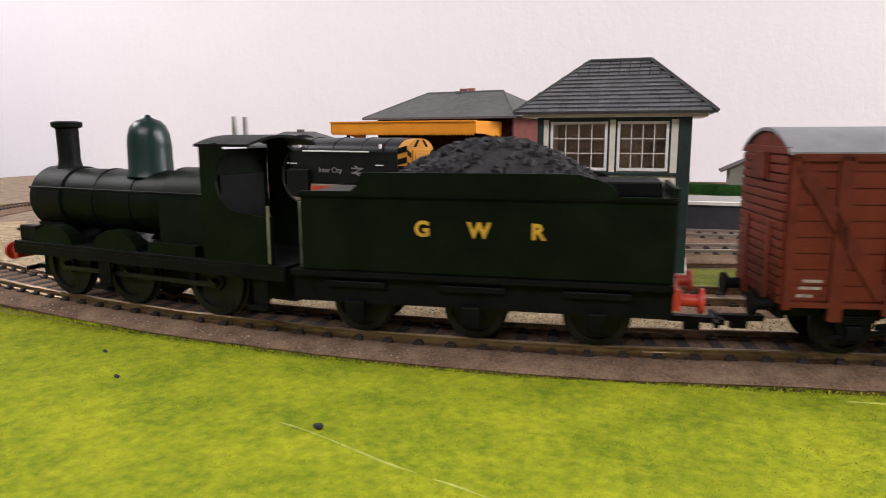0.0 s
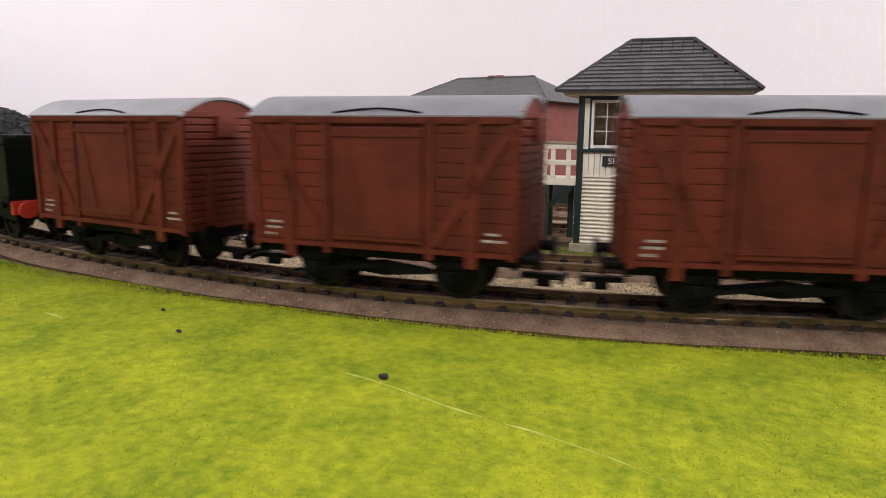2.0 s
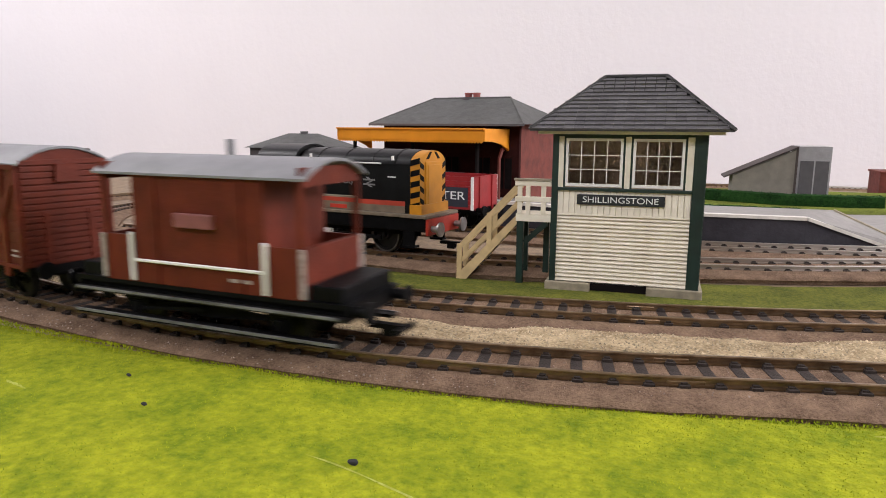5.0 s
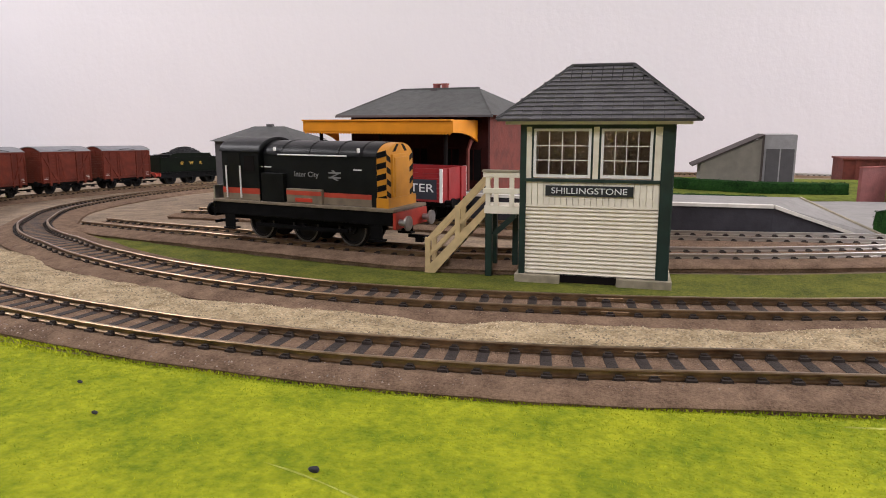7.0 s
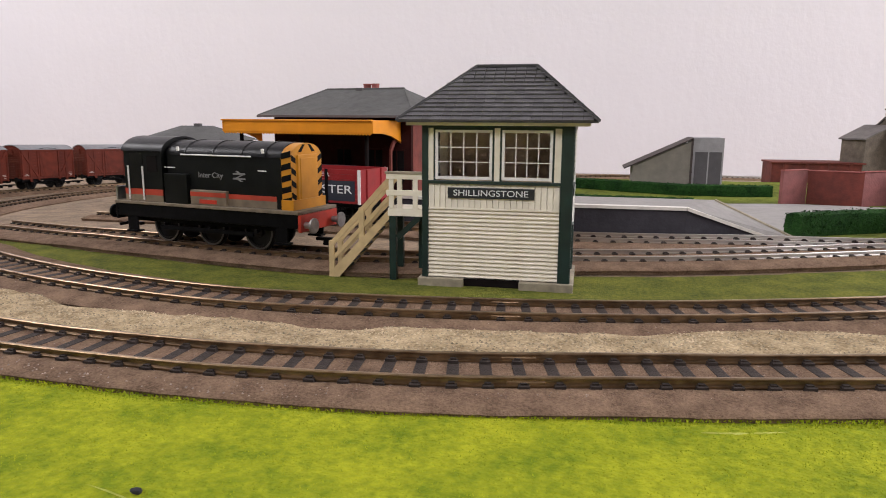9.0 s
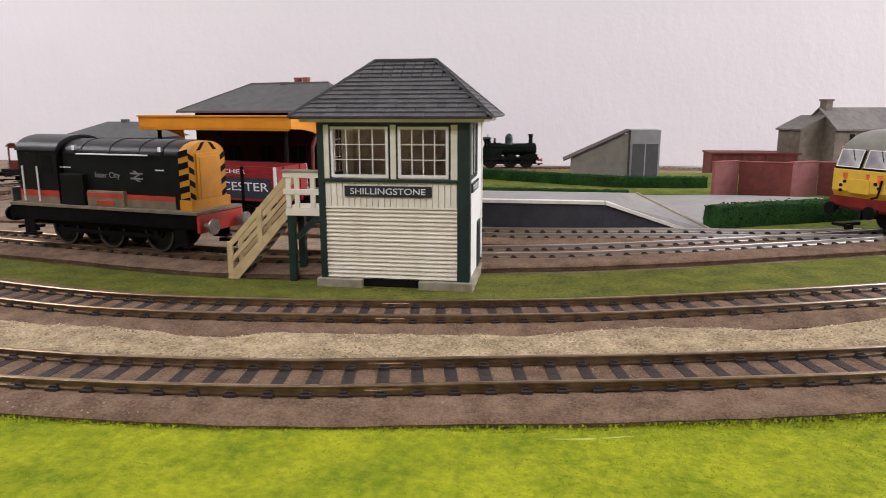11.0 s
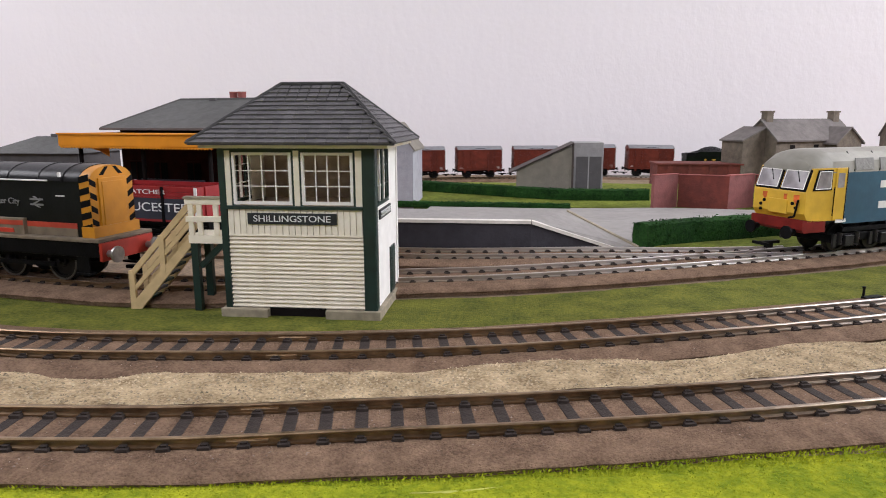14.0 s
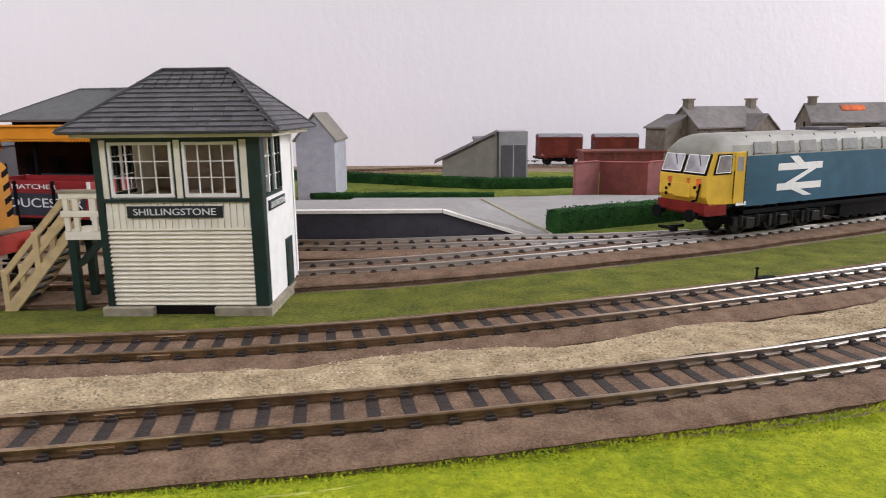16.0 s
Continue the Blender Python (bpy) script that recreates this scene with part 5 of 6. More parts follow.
M["tyre"] = material("dull_steel_tyre", (0.20, 0.19, 0.18), 0.4, 0.9, noise_scale=300, vary=0.2, bump=0)
SHUNTER = shunter()
set_on(SHUNTER, SIDING, nearest(SIDING, -158, 314))
SHUNTER.scale = (0.91, 1.0, 1.0)


# ---------- blue main-line diesel ----------
def main_line_diesel():
    t = thing("diesel_locomotive", "blue diesel locomotive with yellow cab and pale grey roof", "locomotive")
    # local x forward = towards the yellow cab at +127
    L, w, z0, z1 = 125.0, 15.6, 15.5, 43.5
    xs = 99.0
    body = [(-w, z0), (w, z0), (w, 41.0), (-w, 41.0)]
    part("body", prism(bmesh.new(), body, "x", -L + 10, xs), M["blue"], t, "large blue body side")
    shoulder = [(-w - 0.1, 40.6), (w + 0.1, 40.6), (w - 1.0, 46.0), (w - 5.5, 50.2), (w - 11, 51.6), (-w + 11, 51.6), (-w + 5.5, 50.2), (-w + 1.0, 46.0)]
    part("roof", prism(bmesh.new(), shoulder, "x", -L + 10, xs + 10), M["greyroof"], t, "pale grey roof")
    # cab: lower yellow box, raked windscreen, domed roof
    prof = [(xs, z0 + 2), (xs + 24, z0 + 2), (xs + 26.5, z0 + 6), (xs + 26.5, 31.5), (xs + 22.5, 43.0), (xs, 43.0)]
    cab = part("cab", prism(bmesh.new(), prof, "y", -w, w), M["lemon"], t, "yellow cab front with rust stains")
    bm = bmesh.new()
    rings = []
    for k, (x, half, z) in enumerate(((xs + 10, 1.0, 0.0), (xs + 16, 0.99, -0.3), (xs + 20.5, 0.96, -1.6), (xs + 23.3, 0.93, -4.2), (xs + 24.0, 0.92, -8.2))):
        rings.append([bm.verts.new((x, y * half, max(zz + z * (zz - 40.6) / 11.0, 40.6 if k < 4 else 42.0))) for y, zz in shoulder])
    for a, b in zip(rings, rings[1:]):
        for i in range(8):
            bm.faces.new((a[i], a[(i + 1) % 8], b[(i + 1) % 8], b[i]))
    bm.faces.new(rings[0])
    bm.faces.new(rings[-1][::-1])
    part("cab_roof", bm, M["greyroof"], t, smooth=True)
    # windscreens: black surrounds with grey glass, on the raked face
    tilt = math.degrees(math.atan2(4.0, 11.5))
    for y in (-7.7, 7.7):
        ws = part("windscreen", B(-0.5, -7.4, -5.4, 0.5, 7.4, 5.4, bev=0.3), M["black"], t, "raked windscreen in a black surround")
        ws.matrix_basis = at_mm(xs + 24.6, y, 37.2, 0, -tilt, 0)
        p = part("pane", B(0.3, -6.3, -4.4, 0.75, 6.3, 4.4, bev=0.2), M["screen"], ws)
        bm = B(0.74, -6.5, -4.6, 0.95, 6.5, -4.2)
        box(bm, 0.74, -6.5, 4.2, 0.95, 6.5, 4.6)
        box(bm, 0.74, -6.5, -4.2, 0.95, -6.1, 4.2)
        box(bm, 0.74, 6.1, -4.2, 0.95, 6.5, 4.2)
        part("window_rim", bm, M["white"], ws)
        part("wiper", cyl(bmesh.new(), (0.9, 0, 4.4), (0.9, 3.0, -1.0), 0.2, 5), M["black"], ws)
    for sy in (-1, 1):
        y0, y1 = sorted((sy * w, sy * (w + 0.35)))
        sw = part("cab_side_window", prism(bmesh.new(), [(xs + 10.5, 32.4), (xs + 22.6, 32.4), (xs + 20.0, 42.2), (xs + 10.5, 42.2)], "y", y0, y1), M["black"], t)
        part("pane", prism(bmesh.new(), [(xs + 11.6, 33.4), (xs + 20.9, 33.4), (xs + 19.0, 41.2), (xs + 11.6, 41.2)], "y", y0 - 0.1, y1 + 0.1), M["screen"], sw)
        rim = bmesh.new()
        for (xa, za), (xb, zb) in (((xs + 11.4, 33.2), (xs + 21.2, 33.2)), ((xs + 21.2, 33.2), (xs + 19.2, 41.4)), ((xs + 19.2, 41.4), (xs + 11.4, 41.4)), ((xs + 11.4, 41.4), (xs + 11.4, 33.2))):
            cyl(rim, (xa, sy * (w + 0.45), za), (xb, sy * (w + 0.45), zb), 0.22, 6)
        part("window_rim", rim, M["white"], sw)
        dr = part("cab_door", B(xs + 1.0, y0, 17.5, xs + 8.2, y1, 42.8, bev=0.12), M["lemon"], t)
        part("door_window", B(xs + 2.5, y0 - 0.12, 33.5, xs + 6.8, y1 + 0.12, 40.5), M["screen"], dr)
        part("door_edge", B(xs + 0.6, y0 - 0.05, 17.0, xs + 1.0, y1 + 0.1, 43), M["black"], t)
        part("door_rail", cyl(bmesh.new(), (xs + 9.2, sy * (w + 0.8), 20), (xs + 9.2, sy * (w + 0.8), 34), 0.25, 6), M["black"], t)
        part("arrow_mark", double_arrow(bmesh.new(), xs - 40, 29.0, 21, min(sy * (w - 0.1), sy * (w + 0.15)), max(sy * (w - 0.1), sy * (w + 0.15)), 0.17, -sy), M["white"], t, "large white double-arrow mark")
        for x in range(int(-L + 20), int(xs), 17):
            pz = prism(bmesh.new(), [(x, 0), (x + 12.4, 0), (x + 12.4, 5.8), (x, 5.8)], "y", 0, 0.5)
            g = part("roof_grille", pz, M["grille"], t)
            g.matrix_basis = at_mm(0, sy * (w - 0.1), 41.6, 12 * sy)
            part("roof_seam", cyl(bmesh.new(), (x + 13, sy * (w + 0.1), 41), (x + 13, sy * (w - 5.5), 50.3), 0.4, 5), M["black"], t)
        part("sole_skirt", B(-L + 10, min(sy * w, sy * (w - 1)), 11.5, xs, max(sy * w, sy * (w - 1)), 13.6), M["black"], t)
        part("white_sill", B(xs - 1, y0, z0 + 0.8, xs + 6, y1, z0 + 2.6), M["white"], t)
    # front face fittings
    f = xs + 26.5
    part("red_skirt", prism(bmesh.new(), [(xs + 12, 12.2), (f - 1.0, 12.2), (f + 0.6, 13.6), (f + 0.6, z0 + 3.0), (xs + 12, z0 + 2.0)], "y", -w, w), M["skirtred"], t, "dull red lower skirt")
    part("number_box", B(f - 0.2, -5.5, 20.5, f + 0.5, 5.5, 27.5, bev=0.2), M["lemon"], t)
    for y, z in ((-8.5, 26), (8.5, 26), (-10.5, 24), (-10.5, 21.5), (10.5, 24)):
        part("lamp", cyl(bmesh.new(), (f - 0.3, y, z), (f + 0.6, y, z), 0.8, 10), M["black"], t)
    for y, wd, h in ((10.5, 3.4, 4.2), (4.0, 2.0, 3.0), (-8.5, 3.0, 3.0)):
        part("rust_stain", prism(bmesh.new(), [(y - wd / 2, 30.2), (y + wd / 2, 30.4), (y + wd / 3, 30.4 - h), (y, 30.4 - h * 1.2), (y - wd / 2, 30.4 - h * 0.7)], "x", f - 0.1, f + 0.12), M["rust"], t)
    part("brake_hose", cyl(bmesh.new(), (f + 0.6, 12, 28), (f + 1.2, 11, 20), 0.5, 6), M["black"], t)
    part("brake_hose", cyl(bmesh.new(), (f + 1.2, 11, 20), (f + 0.8, 7.5, 19), 0.5, 6), M["black"], t)
    buffers(t, f + 0.6, 1, M["black"], 12.6, 11, 3.2)
    coupling(t, f - 2, 1)
    part("underframe", B(-L + 12, -13, 6, xs - 5, 13, 12), M["black"], t)
    part("fuel_tank", B(-22, -14.5, 4, 22, 14.5, 12, bev=0.6), M["black"], t)
    for xc in (xs - 30, -xs + 14):
        bg = part("bogie", B(xc - 33, -12, 5.5, xc + 33, 12, 9.5), M["black"], t, "black six-wheel bogie")
        for sy in (-1, 1):
            part("bogie_frame", B(xc - 34, sy * 14 - 1, 6.5, xc + 34, sy * 14 + 1, 10.5, bev=0.3), M["black"], bg)
            for x in (-25, 0, 25):
                part("axle_box", B(xc + x - 3, sy * 15 - 1.2, 4.2, xc + x + 3, sy * 15 + 1.2, 9.5, bev=0.3), M["bogie"], bg)
                part("coil_spring", cyl(bmesh.new(), (xc + x + 6, sy * 15, 5), (xc + x + 6, sy * 15, 11), 1.3, 8), M["bogie"], bg)
                part("coil_spring", cyl(bmesh.new(), (xc + x - 6, sy * 15, 5), (xc + x - 6, sy * 15, 11), 1.3, 8), M["bogie"], bg)
                part("damper", B(xc + x + 9, sy * 15.4 - 0.6, 4.0, xc + x + 11, sy * 15.4 + 0.6, 10.5), M["bogie"], bg)
        for x in (-25, 0, 25):
            wheelset(t, xc + x, 7.2, M["bogie"])
    part("exhaust", B(10, -6, 51.4, 34, 6, 53.2, bev=0.4), M["sheddoor"], t)
    return t


M["grille"] = material("grey_roof_grille", (0.21, 0.205, 0.195), 0.6, noise_scale=400, vary=0.12, bump=0.3)
M["bogie"] = material("oily_black_running_gear", (0.012, 0.012, 0.013), 0.32, noise_scale=400, vary=0.4, bump=0.2, spec=0.5)
# pale mottled grey puts the window's reflection into the glass colour
M["screen"] = material("grey_cab_glazing", (0.40, 0.385, 0.40), 0.12, noise_scale=120, vary=0.3, tint=(0.17, 0.155, 0.165), bump=0, spec=0.8)
set_on(main_line_diesel(), SIDING, nearest(SIDING, 168, 378) + 144, True)


# ---------- open wagons at the platform ----------
def open_wagon(label, colour, lettering):
    t = thing("open_wagon", label, "wagon", group="private-owner wagons")
    L, w, z0, z1 = 35.0, 15.0, 12.5, 32.0
    n = 7
    h = (z1 - z0) / n
    for sy in (-1, 1):
        y0, y1 = sorted((sy * w, sy * (w - 1.2)))
        for k in range(n):
            part("plank", B(-L, y0, z0 + k * h + 0.08, L, y1, z0 + (k + 1) * h - 0.08), colour, t)
        for x in (-L + 1, -12, 12, L - 1):
            part("strap", B(x - 0.9, min(sy * w, sy * (w + 0.5)), z0, x + 0.9, max(sy * w, sy * (w + 0.5)), z1), M["white"] if abs(x) > 20 else M["black"], t)
        for body, z, size, wd in lettering:
            text_part("lettering", body, size, M["letter"], t, at_mm(0, sy * (w + 0.1), z, 0, 0, 0 if sy < 0 else 180), width=wd)
    for sx in (-1, 1):
        x0, x1 = sorted((sx * L, sx * (L - 1.2)))
        part("end", B(x0, -w + 1.2, z0, x1, w - 1.2, z1), M["wagonred"], t, "plain red wagon end")
        for y in (-8, 8):
            part("end_post", B(min(sx * L, sx * (L + 0.8)), y - 1, z0 - 1, max(sx * L, sx * (L + 0.8)), y + 1, z1), M["wagonred"], t)
    part("wagon_floor", B(-L, -w, z0 - 0.6, L, w, z0 + 0.3), M["black"], t)
    underframe(t, L, 19.0, M["black"])
    return t


wg = open_wagon("red coal merchant's wagon with white lettering beside the platform", M["wagonred"], (("MATCHER", 28.9, 3.4, 28), ("GLOUCESTER", 20.4, 6.8, 58)))
for sy in (-1, 1):
    part("name_panel", B(-31, min(sy * 14.9, sy * 15.12), 14.0, 31, max(sy * 14.9, sy * 15.12), 25.6), M["wagonblue"], wg, "dark panel behind the lettering")
set_on(wg, BAY, nearest(BAY, -143, 402))

def hoarding():
    t = thing("lettered_hoarding", "dark blue hoarding with pale lettering standing on the platform", "hoarding", -158, 441, 18.5, -12.7)
    part("panel", B(-24, 0, 2.0, 24, 1.2, 16.5, bev=0.15), M["wagonblue"], t)
    for x in (-20, 20):
        part("leg", B(x - 0.9, 1.2, 0, x + 0.9, 2.6, 16), M["dark"], t)
    text_part("lettering", "& SONS", 4.2, M["pale_letter"], t, at_mm(0, -0.1, 12.4), width=24)


# ---------- platform and station ----------
def platform():
    t = thing("station_platform", "grey station platform with pale edging and sloping ramp", "platform", kind="structure")

    def block(top, bottom, name, mat, label=""):
        bm = bmesh.new()
        a, b = [bm.verts.new(v) for v in top], [bm.verts.new(v) for v in bottom]
        bm.faces.new(a)
        bm.faces.new(b[::-1])
        for i in range(len(a)):
            k = (i + 1) % len(a)
            bm.faces.new((a[i], b[i], b[k], a[k]))
        return part(name, bm, mat, t, label)
    plan = [(-250, 447), (-114, 418), (-10, 395.5), (65, 395.5), (86, 440), (-60, 440), (-250, 484)]
    block([(x, y, 18.5) for x, y in plan], [(x, y, -8) for x, y in plan], "platform_body", M["plattop"])
    block([(65.02, 395.6, 18.5), (111, 411.5, 1.4), (124, 419, 1.2), (86.02, 440, 18.5)], [(65.02, 395.6, -4), (111, 411.5, -4), (124, 419, -4), (86.02, 440, -4)], "ramp", M["plattop"])
    front = [(-250, 447), (-114, 418), (-10, 395.5), (64.4, 395.5)]
    for (xa, ya), (xb, yb) in zip(front, front[1:]):
        face = [(xa, ya - 1.9), (xb, yb - 1.9), (xb, yb - 0.1), (xa, ya - 0.1)]
        block([(x, y, 17.4) for x, y in face], [(x, y, -8) for x, y in face], "platform_face", M["platface"], "dark grey platform face")
        edge = [(xa, ya - 3.3), (xb, yb - 3.3), (xb, yb + 1.9), (xa, ya + 1.9)]
        block([(x, y, 19.1) for x, y in edge], [(x, y, 17.41) for x, y in edge], "edging", M["platedge"], "pale platform edging")
    block([(64.4, 393.6, 17.4), (111, 410.2, 0.6), (111, 411.6, 0.6), (64.4, 395.5, 17.4)], [(64.4, 393.6, -4), (111, 410.2, -4), (111, 411.6, -4), (64.4, 395.5, -4)], "ramp_face", M["platface"])
    block([(65.03, 392.2, 19.1), (113, 409.4, 1.9), (112, 413.6, 1.9), (65.03, 397.4, 19.1)], [(65.03, 392.2, 17.3), (113, 409.4, 0.1), (112, 413.6, 0.1), (65.03, 397.4, 17.3)], "edging", M["platedge"])
    block([(86, 437.9, 19.0), (124, 417.6, 1.8), (125.4, 419.6, 1.8), (87, 440.2, 19.0)], [(86, 437.9, 17.6), (124, 417.6, 0.4), (125.4, 419.6, 0.4), (87, 440.2, 17.6)], "edging", M["stone"])
    for k in range(4):
        x = -6 + 20.5 * k
        part("paving_joint", B(x - 0.12, 397.5, 18.46, x + 0.12, 439.6, 18.56), M["road"], t)
    return t


platform()
hoarding()


def station():
    t = thing("station_building", "red brick station building with orange canopy and grey hipped roof", "station building")
    t.matrix_basis = at_mm(-114.4, 406.2, 0, 0, 0, -12.7) @ at_mm(116.2, -414.2, 0)
    zf = 18.5
    x0, x1, y0, y1 = -215, -108, 450, 520
    # front wall and frames are coloured dark for the shade under the canopy
    part("front_wall", B(x0, y0, zf, x1, y0 + 3, 68), M["dark_brick"], t, "maroon brick front painted dark for the shade under the canopy")
    part("end_wall", B(x1 - 3, y0 + 3, ground(x1, y1) - 2, x1, y1, 68), M["brickred"], t)
    part("end_wall", B(x0, y0 + 3, ground(x0, y1) - 2, x0 + 3, y1, 68), M["brickred"], t)
    part("back_wall", B(x0, y1, ground(x0, y1) - 2, x1, y1 + 3, 68), M["brickred"], t)
    for x in (-203, -184, -158, -134, -118):
        dw = part("window" if x != -158 else "door", B(x - 5, y0 - 0.6, zf + (6 if x != -158 else 0), x + 5, y0, zf + 26), M["dark"], t, "dark doorway" if x == -158 else "")
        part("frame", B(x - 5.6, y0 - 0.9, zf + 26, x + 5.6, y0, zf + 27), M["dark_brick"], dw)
        part("frame", B(x - 0.4, y0 - 1.0, zf + 6, x + 0.4, y0 - 0.6, zf + 26), M["dark_brick"], dw)
    # hipped roof
    ex0, ex1, ey0, ey1, ez = x0 - 4, x1 + 8, y0 - 12, y1 + 8, 66.5
    rz, ry = 85.0, 485.0
    rx0, rx1 = -194, -131
    bm = bmesh.new()
    v = [bm.verts.new(p) for p in ((ex0, ey0, ez), (ex1, ey0, ez), (ex1, ey1, ez), (ex0, ey1, ez), (rx0, ry, rz), (rx1, ry, rz))]
    for f in ((0, 1, 5, 4), (1, 2, 5), (2, 3, 4, 5), (3, 0, 4), (0, 3, 2, 1)):
        bm.faces.new([v[i] for i in f])
    roof = part("roof", bm, M["tileroof"], t, "dark grey hipped roof")
    part("gutter", B(ex0 - 0.4, ey0 - 0.8, ez - 1.2, ex1 + 0.4, ey0 + 0.4, ez + 0.2), M["sheddoor"], roof)
    part("ridge", cyl(bmesh.new(), (rx0, ry, rz), (rx1, ry, rz), 0.9, 6), M["tileroof"], roof)
    for a, b in (((ex1, ey0, ez), (rx1, ry, rz)), ((ex0, ey0, ez), (rx0, ry, rz))):
        part("hip", cyl(bmesh.new(), a, b, 0.7, 6), M["tileroof"], roof)
    part("roof_vent", B(-168, ry - 3, rz - 2, -163, ry + 3, rz + 0.8), M["sheddoor"], roof)
    part("rear_wing", B(-236, 520, -14, -190, 582, 78), M["brickred"], t, "plain brick rear wing")
    part("rear_wing_roof", B(-238, 518, 78, -188, 584, 80), M["tileroof"], t)
    for x in (-209.0, -201.2):
        ch = part("chimney", cyl(bmesh.new(), (x, ry + 82, rz - 7), (x, ry + 82, rz + 7.6), 3.1, 14), M["potred"], t, "red chimney pot", smooth=True)
        part("chimney_rim", cyl(bmesh.new(), (x, ry + 82, rz + 7.0), (x, ry + 82, rz + 8.2), 3.5, 14), M["potred"], ch)
    # canopy over the platform
    cn = part("canopy", B(-228.6, 416, 61.6, -117, 453, 63.6, bev=0.2), M["orange"], t, "bright orange platform canopy")
    part("fascia", B(-229.2, 414.8, 56.2, -116.6, 416.2, 63.2, bev=0.15), M["orange"], cn)
    part("fascia_top", B(-230.0, 413.8, 63.0, -115.8, 417, 64.0, bev=0.15), M["orange"], cn)
    # scalloped valance
    bm = bmesh.new()
    n = 50
    for i in range(n):
        xa = -229.0 + 112.2 * i / n
        xb = xa + 112.2 / n
        prism(bm, [(xa, 56.4), (xb, 56.4), (xb, 55.6), ((xa + xb) / 2, 54.7), (xa, 55.6)], "y", 415.1, 415.9)
    part("valance", bm, M["orange"], cn)
    side = [(414.8, 63.2), (453, 63.2), (453, 47.5), (447, 51.0), (438, 54.0), (427, 55.6), (414.8, 56.0)]
    for x in (-116.6, -229.6):
        part("canopy_end", prism(bmesh.new(), side, "x", x, x + 1.4), M["orange"], cn)
    for x in (-220, -172, -124):
        part("canopy_post", cyl(bmesh.new(), (x, 422, zf), (x, 422, 61.6), 1.3, 10), M["dark"], t)
    part("arched_bracket", prism(bmesh.new(), [(440, zf), (442, zf), (442, 44), (446, 49), (452, 51), (452, 53), (444, 51), (440, 45)], "x", -118.5, -117.2), M["brickred"], t)
    return t


station()


def small_building(name, label, x0, x1, y0, y1, z_eave, z_ridge, wall, roof, hip=0.3, cat="building"):
    t = thing(name, label, cat)
    g = min(ground(x, y) for x in (x0, x1) for y in (y0, y1)) - 1
    part("wall_shell", B(x0, y0, g, x1, y1, z_eave), wall, t)
    ym = (y0 + y1) / 2
    dx = (x1 - x0) * hip
    bm = bmesh.new()
    v = [bm.verts.new(p) for p in ((x0 - 4, y0 - 4, z_eave), (x1 + 4, y0 - 4, z_eave), (x1 + 4, y1 + 4, z_eave), (x0 - 4, y1 + 4, z_eave), (x0 + dx, ym, z_ridge), (x1 - dx, ym, z_ridge))]
    for f in ((0, 1, 5, 4), (1, 2, 5), (2, 3, 4, 5), (3, 0, 4), (0, 3, 2, 1)):
        bm.faces.new([v[i] for i in f])
    part("roof", bm, roof, t)
    return t


tb = small_building("goods_office", "low dark building with grey hipped roof behind the shunter", -380, -300, 560, 620, 44.5, 57.5, M["sheddoor"], M["tileroof"], 0.3)
part("roof_vent", B(-342, 588, 56.5, -336, 592, 59.5), M["sheddoor"], tb)


def gabled_store():
    t = thing("pale_store_building", "pale grey gabled building behind the signal box", "building")
    x0, x1, y0, y1 = -70, -36, 640, 700
    g = ground(x0, y1) - 1
    part("wall_shell", prism(bmesh.new(), [(x0, g), (x1, g), (x1, 45), (-53, 65), (x0, 45)], "y", y0, y1), M["palegrey"], t)
    for sx in (-1, 1):
        xa = x0 - 2 if sx < 0 else x1 + 2
        part("roof_slope", prism(bmesh.new(), [(-53, 66.4), (xa, 42.8), (xa, 44.6), (-53, 68.2)], "y", y0 - 2, y1 + 2), M["shedgrey"], t)
    part("vent_panel", B(-46, y0 - 0.6, 38, -42.5, y0 + 0.2, 43), M["palegrey"], t)
    return t


gabled_store()


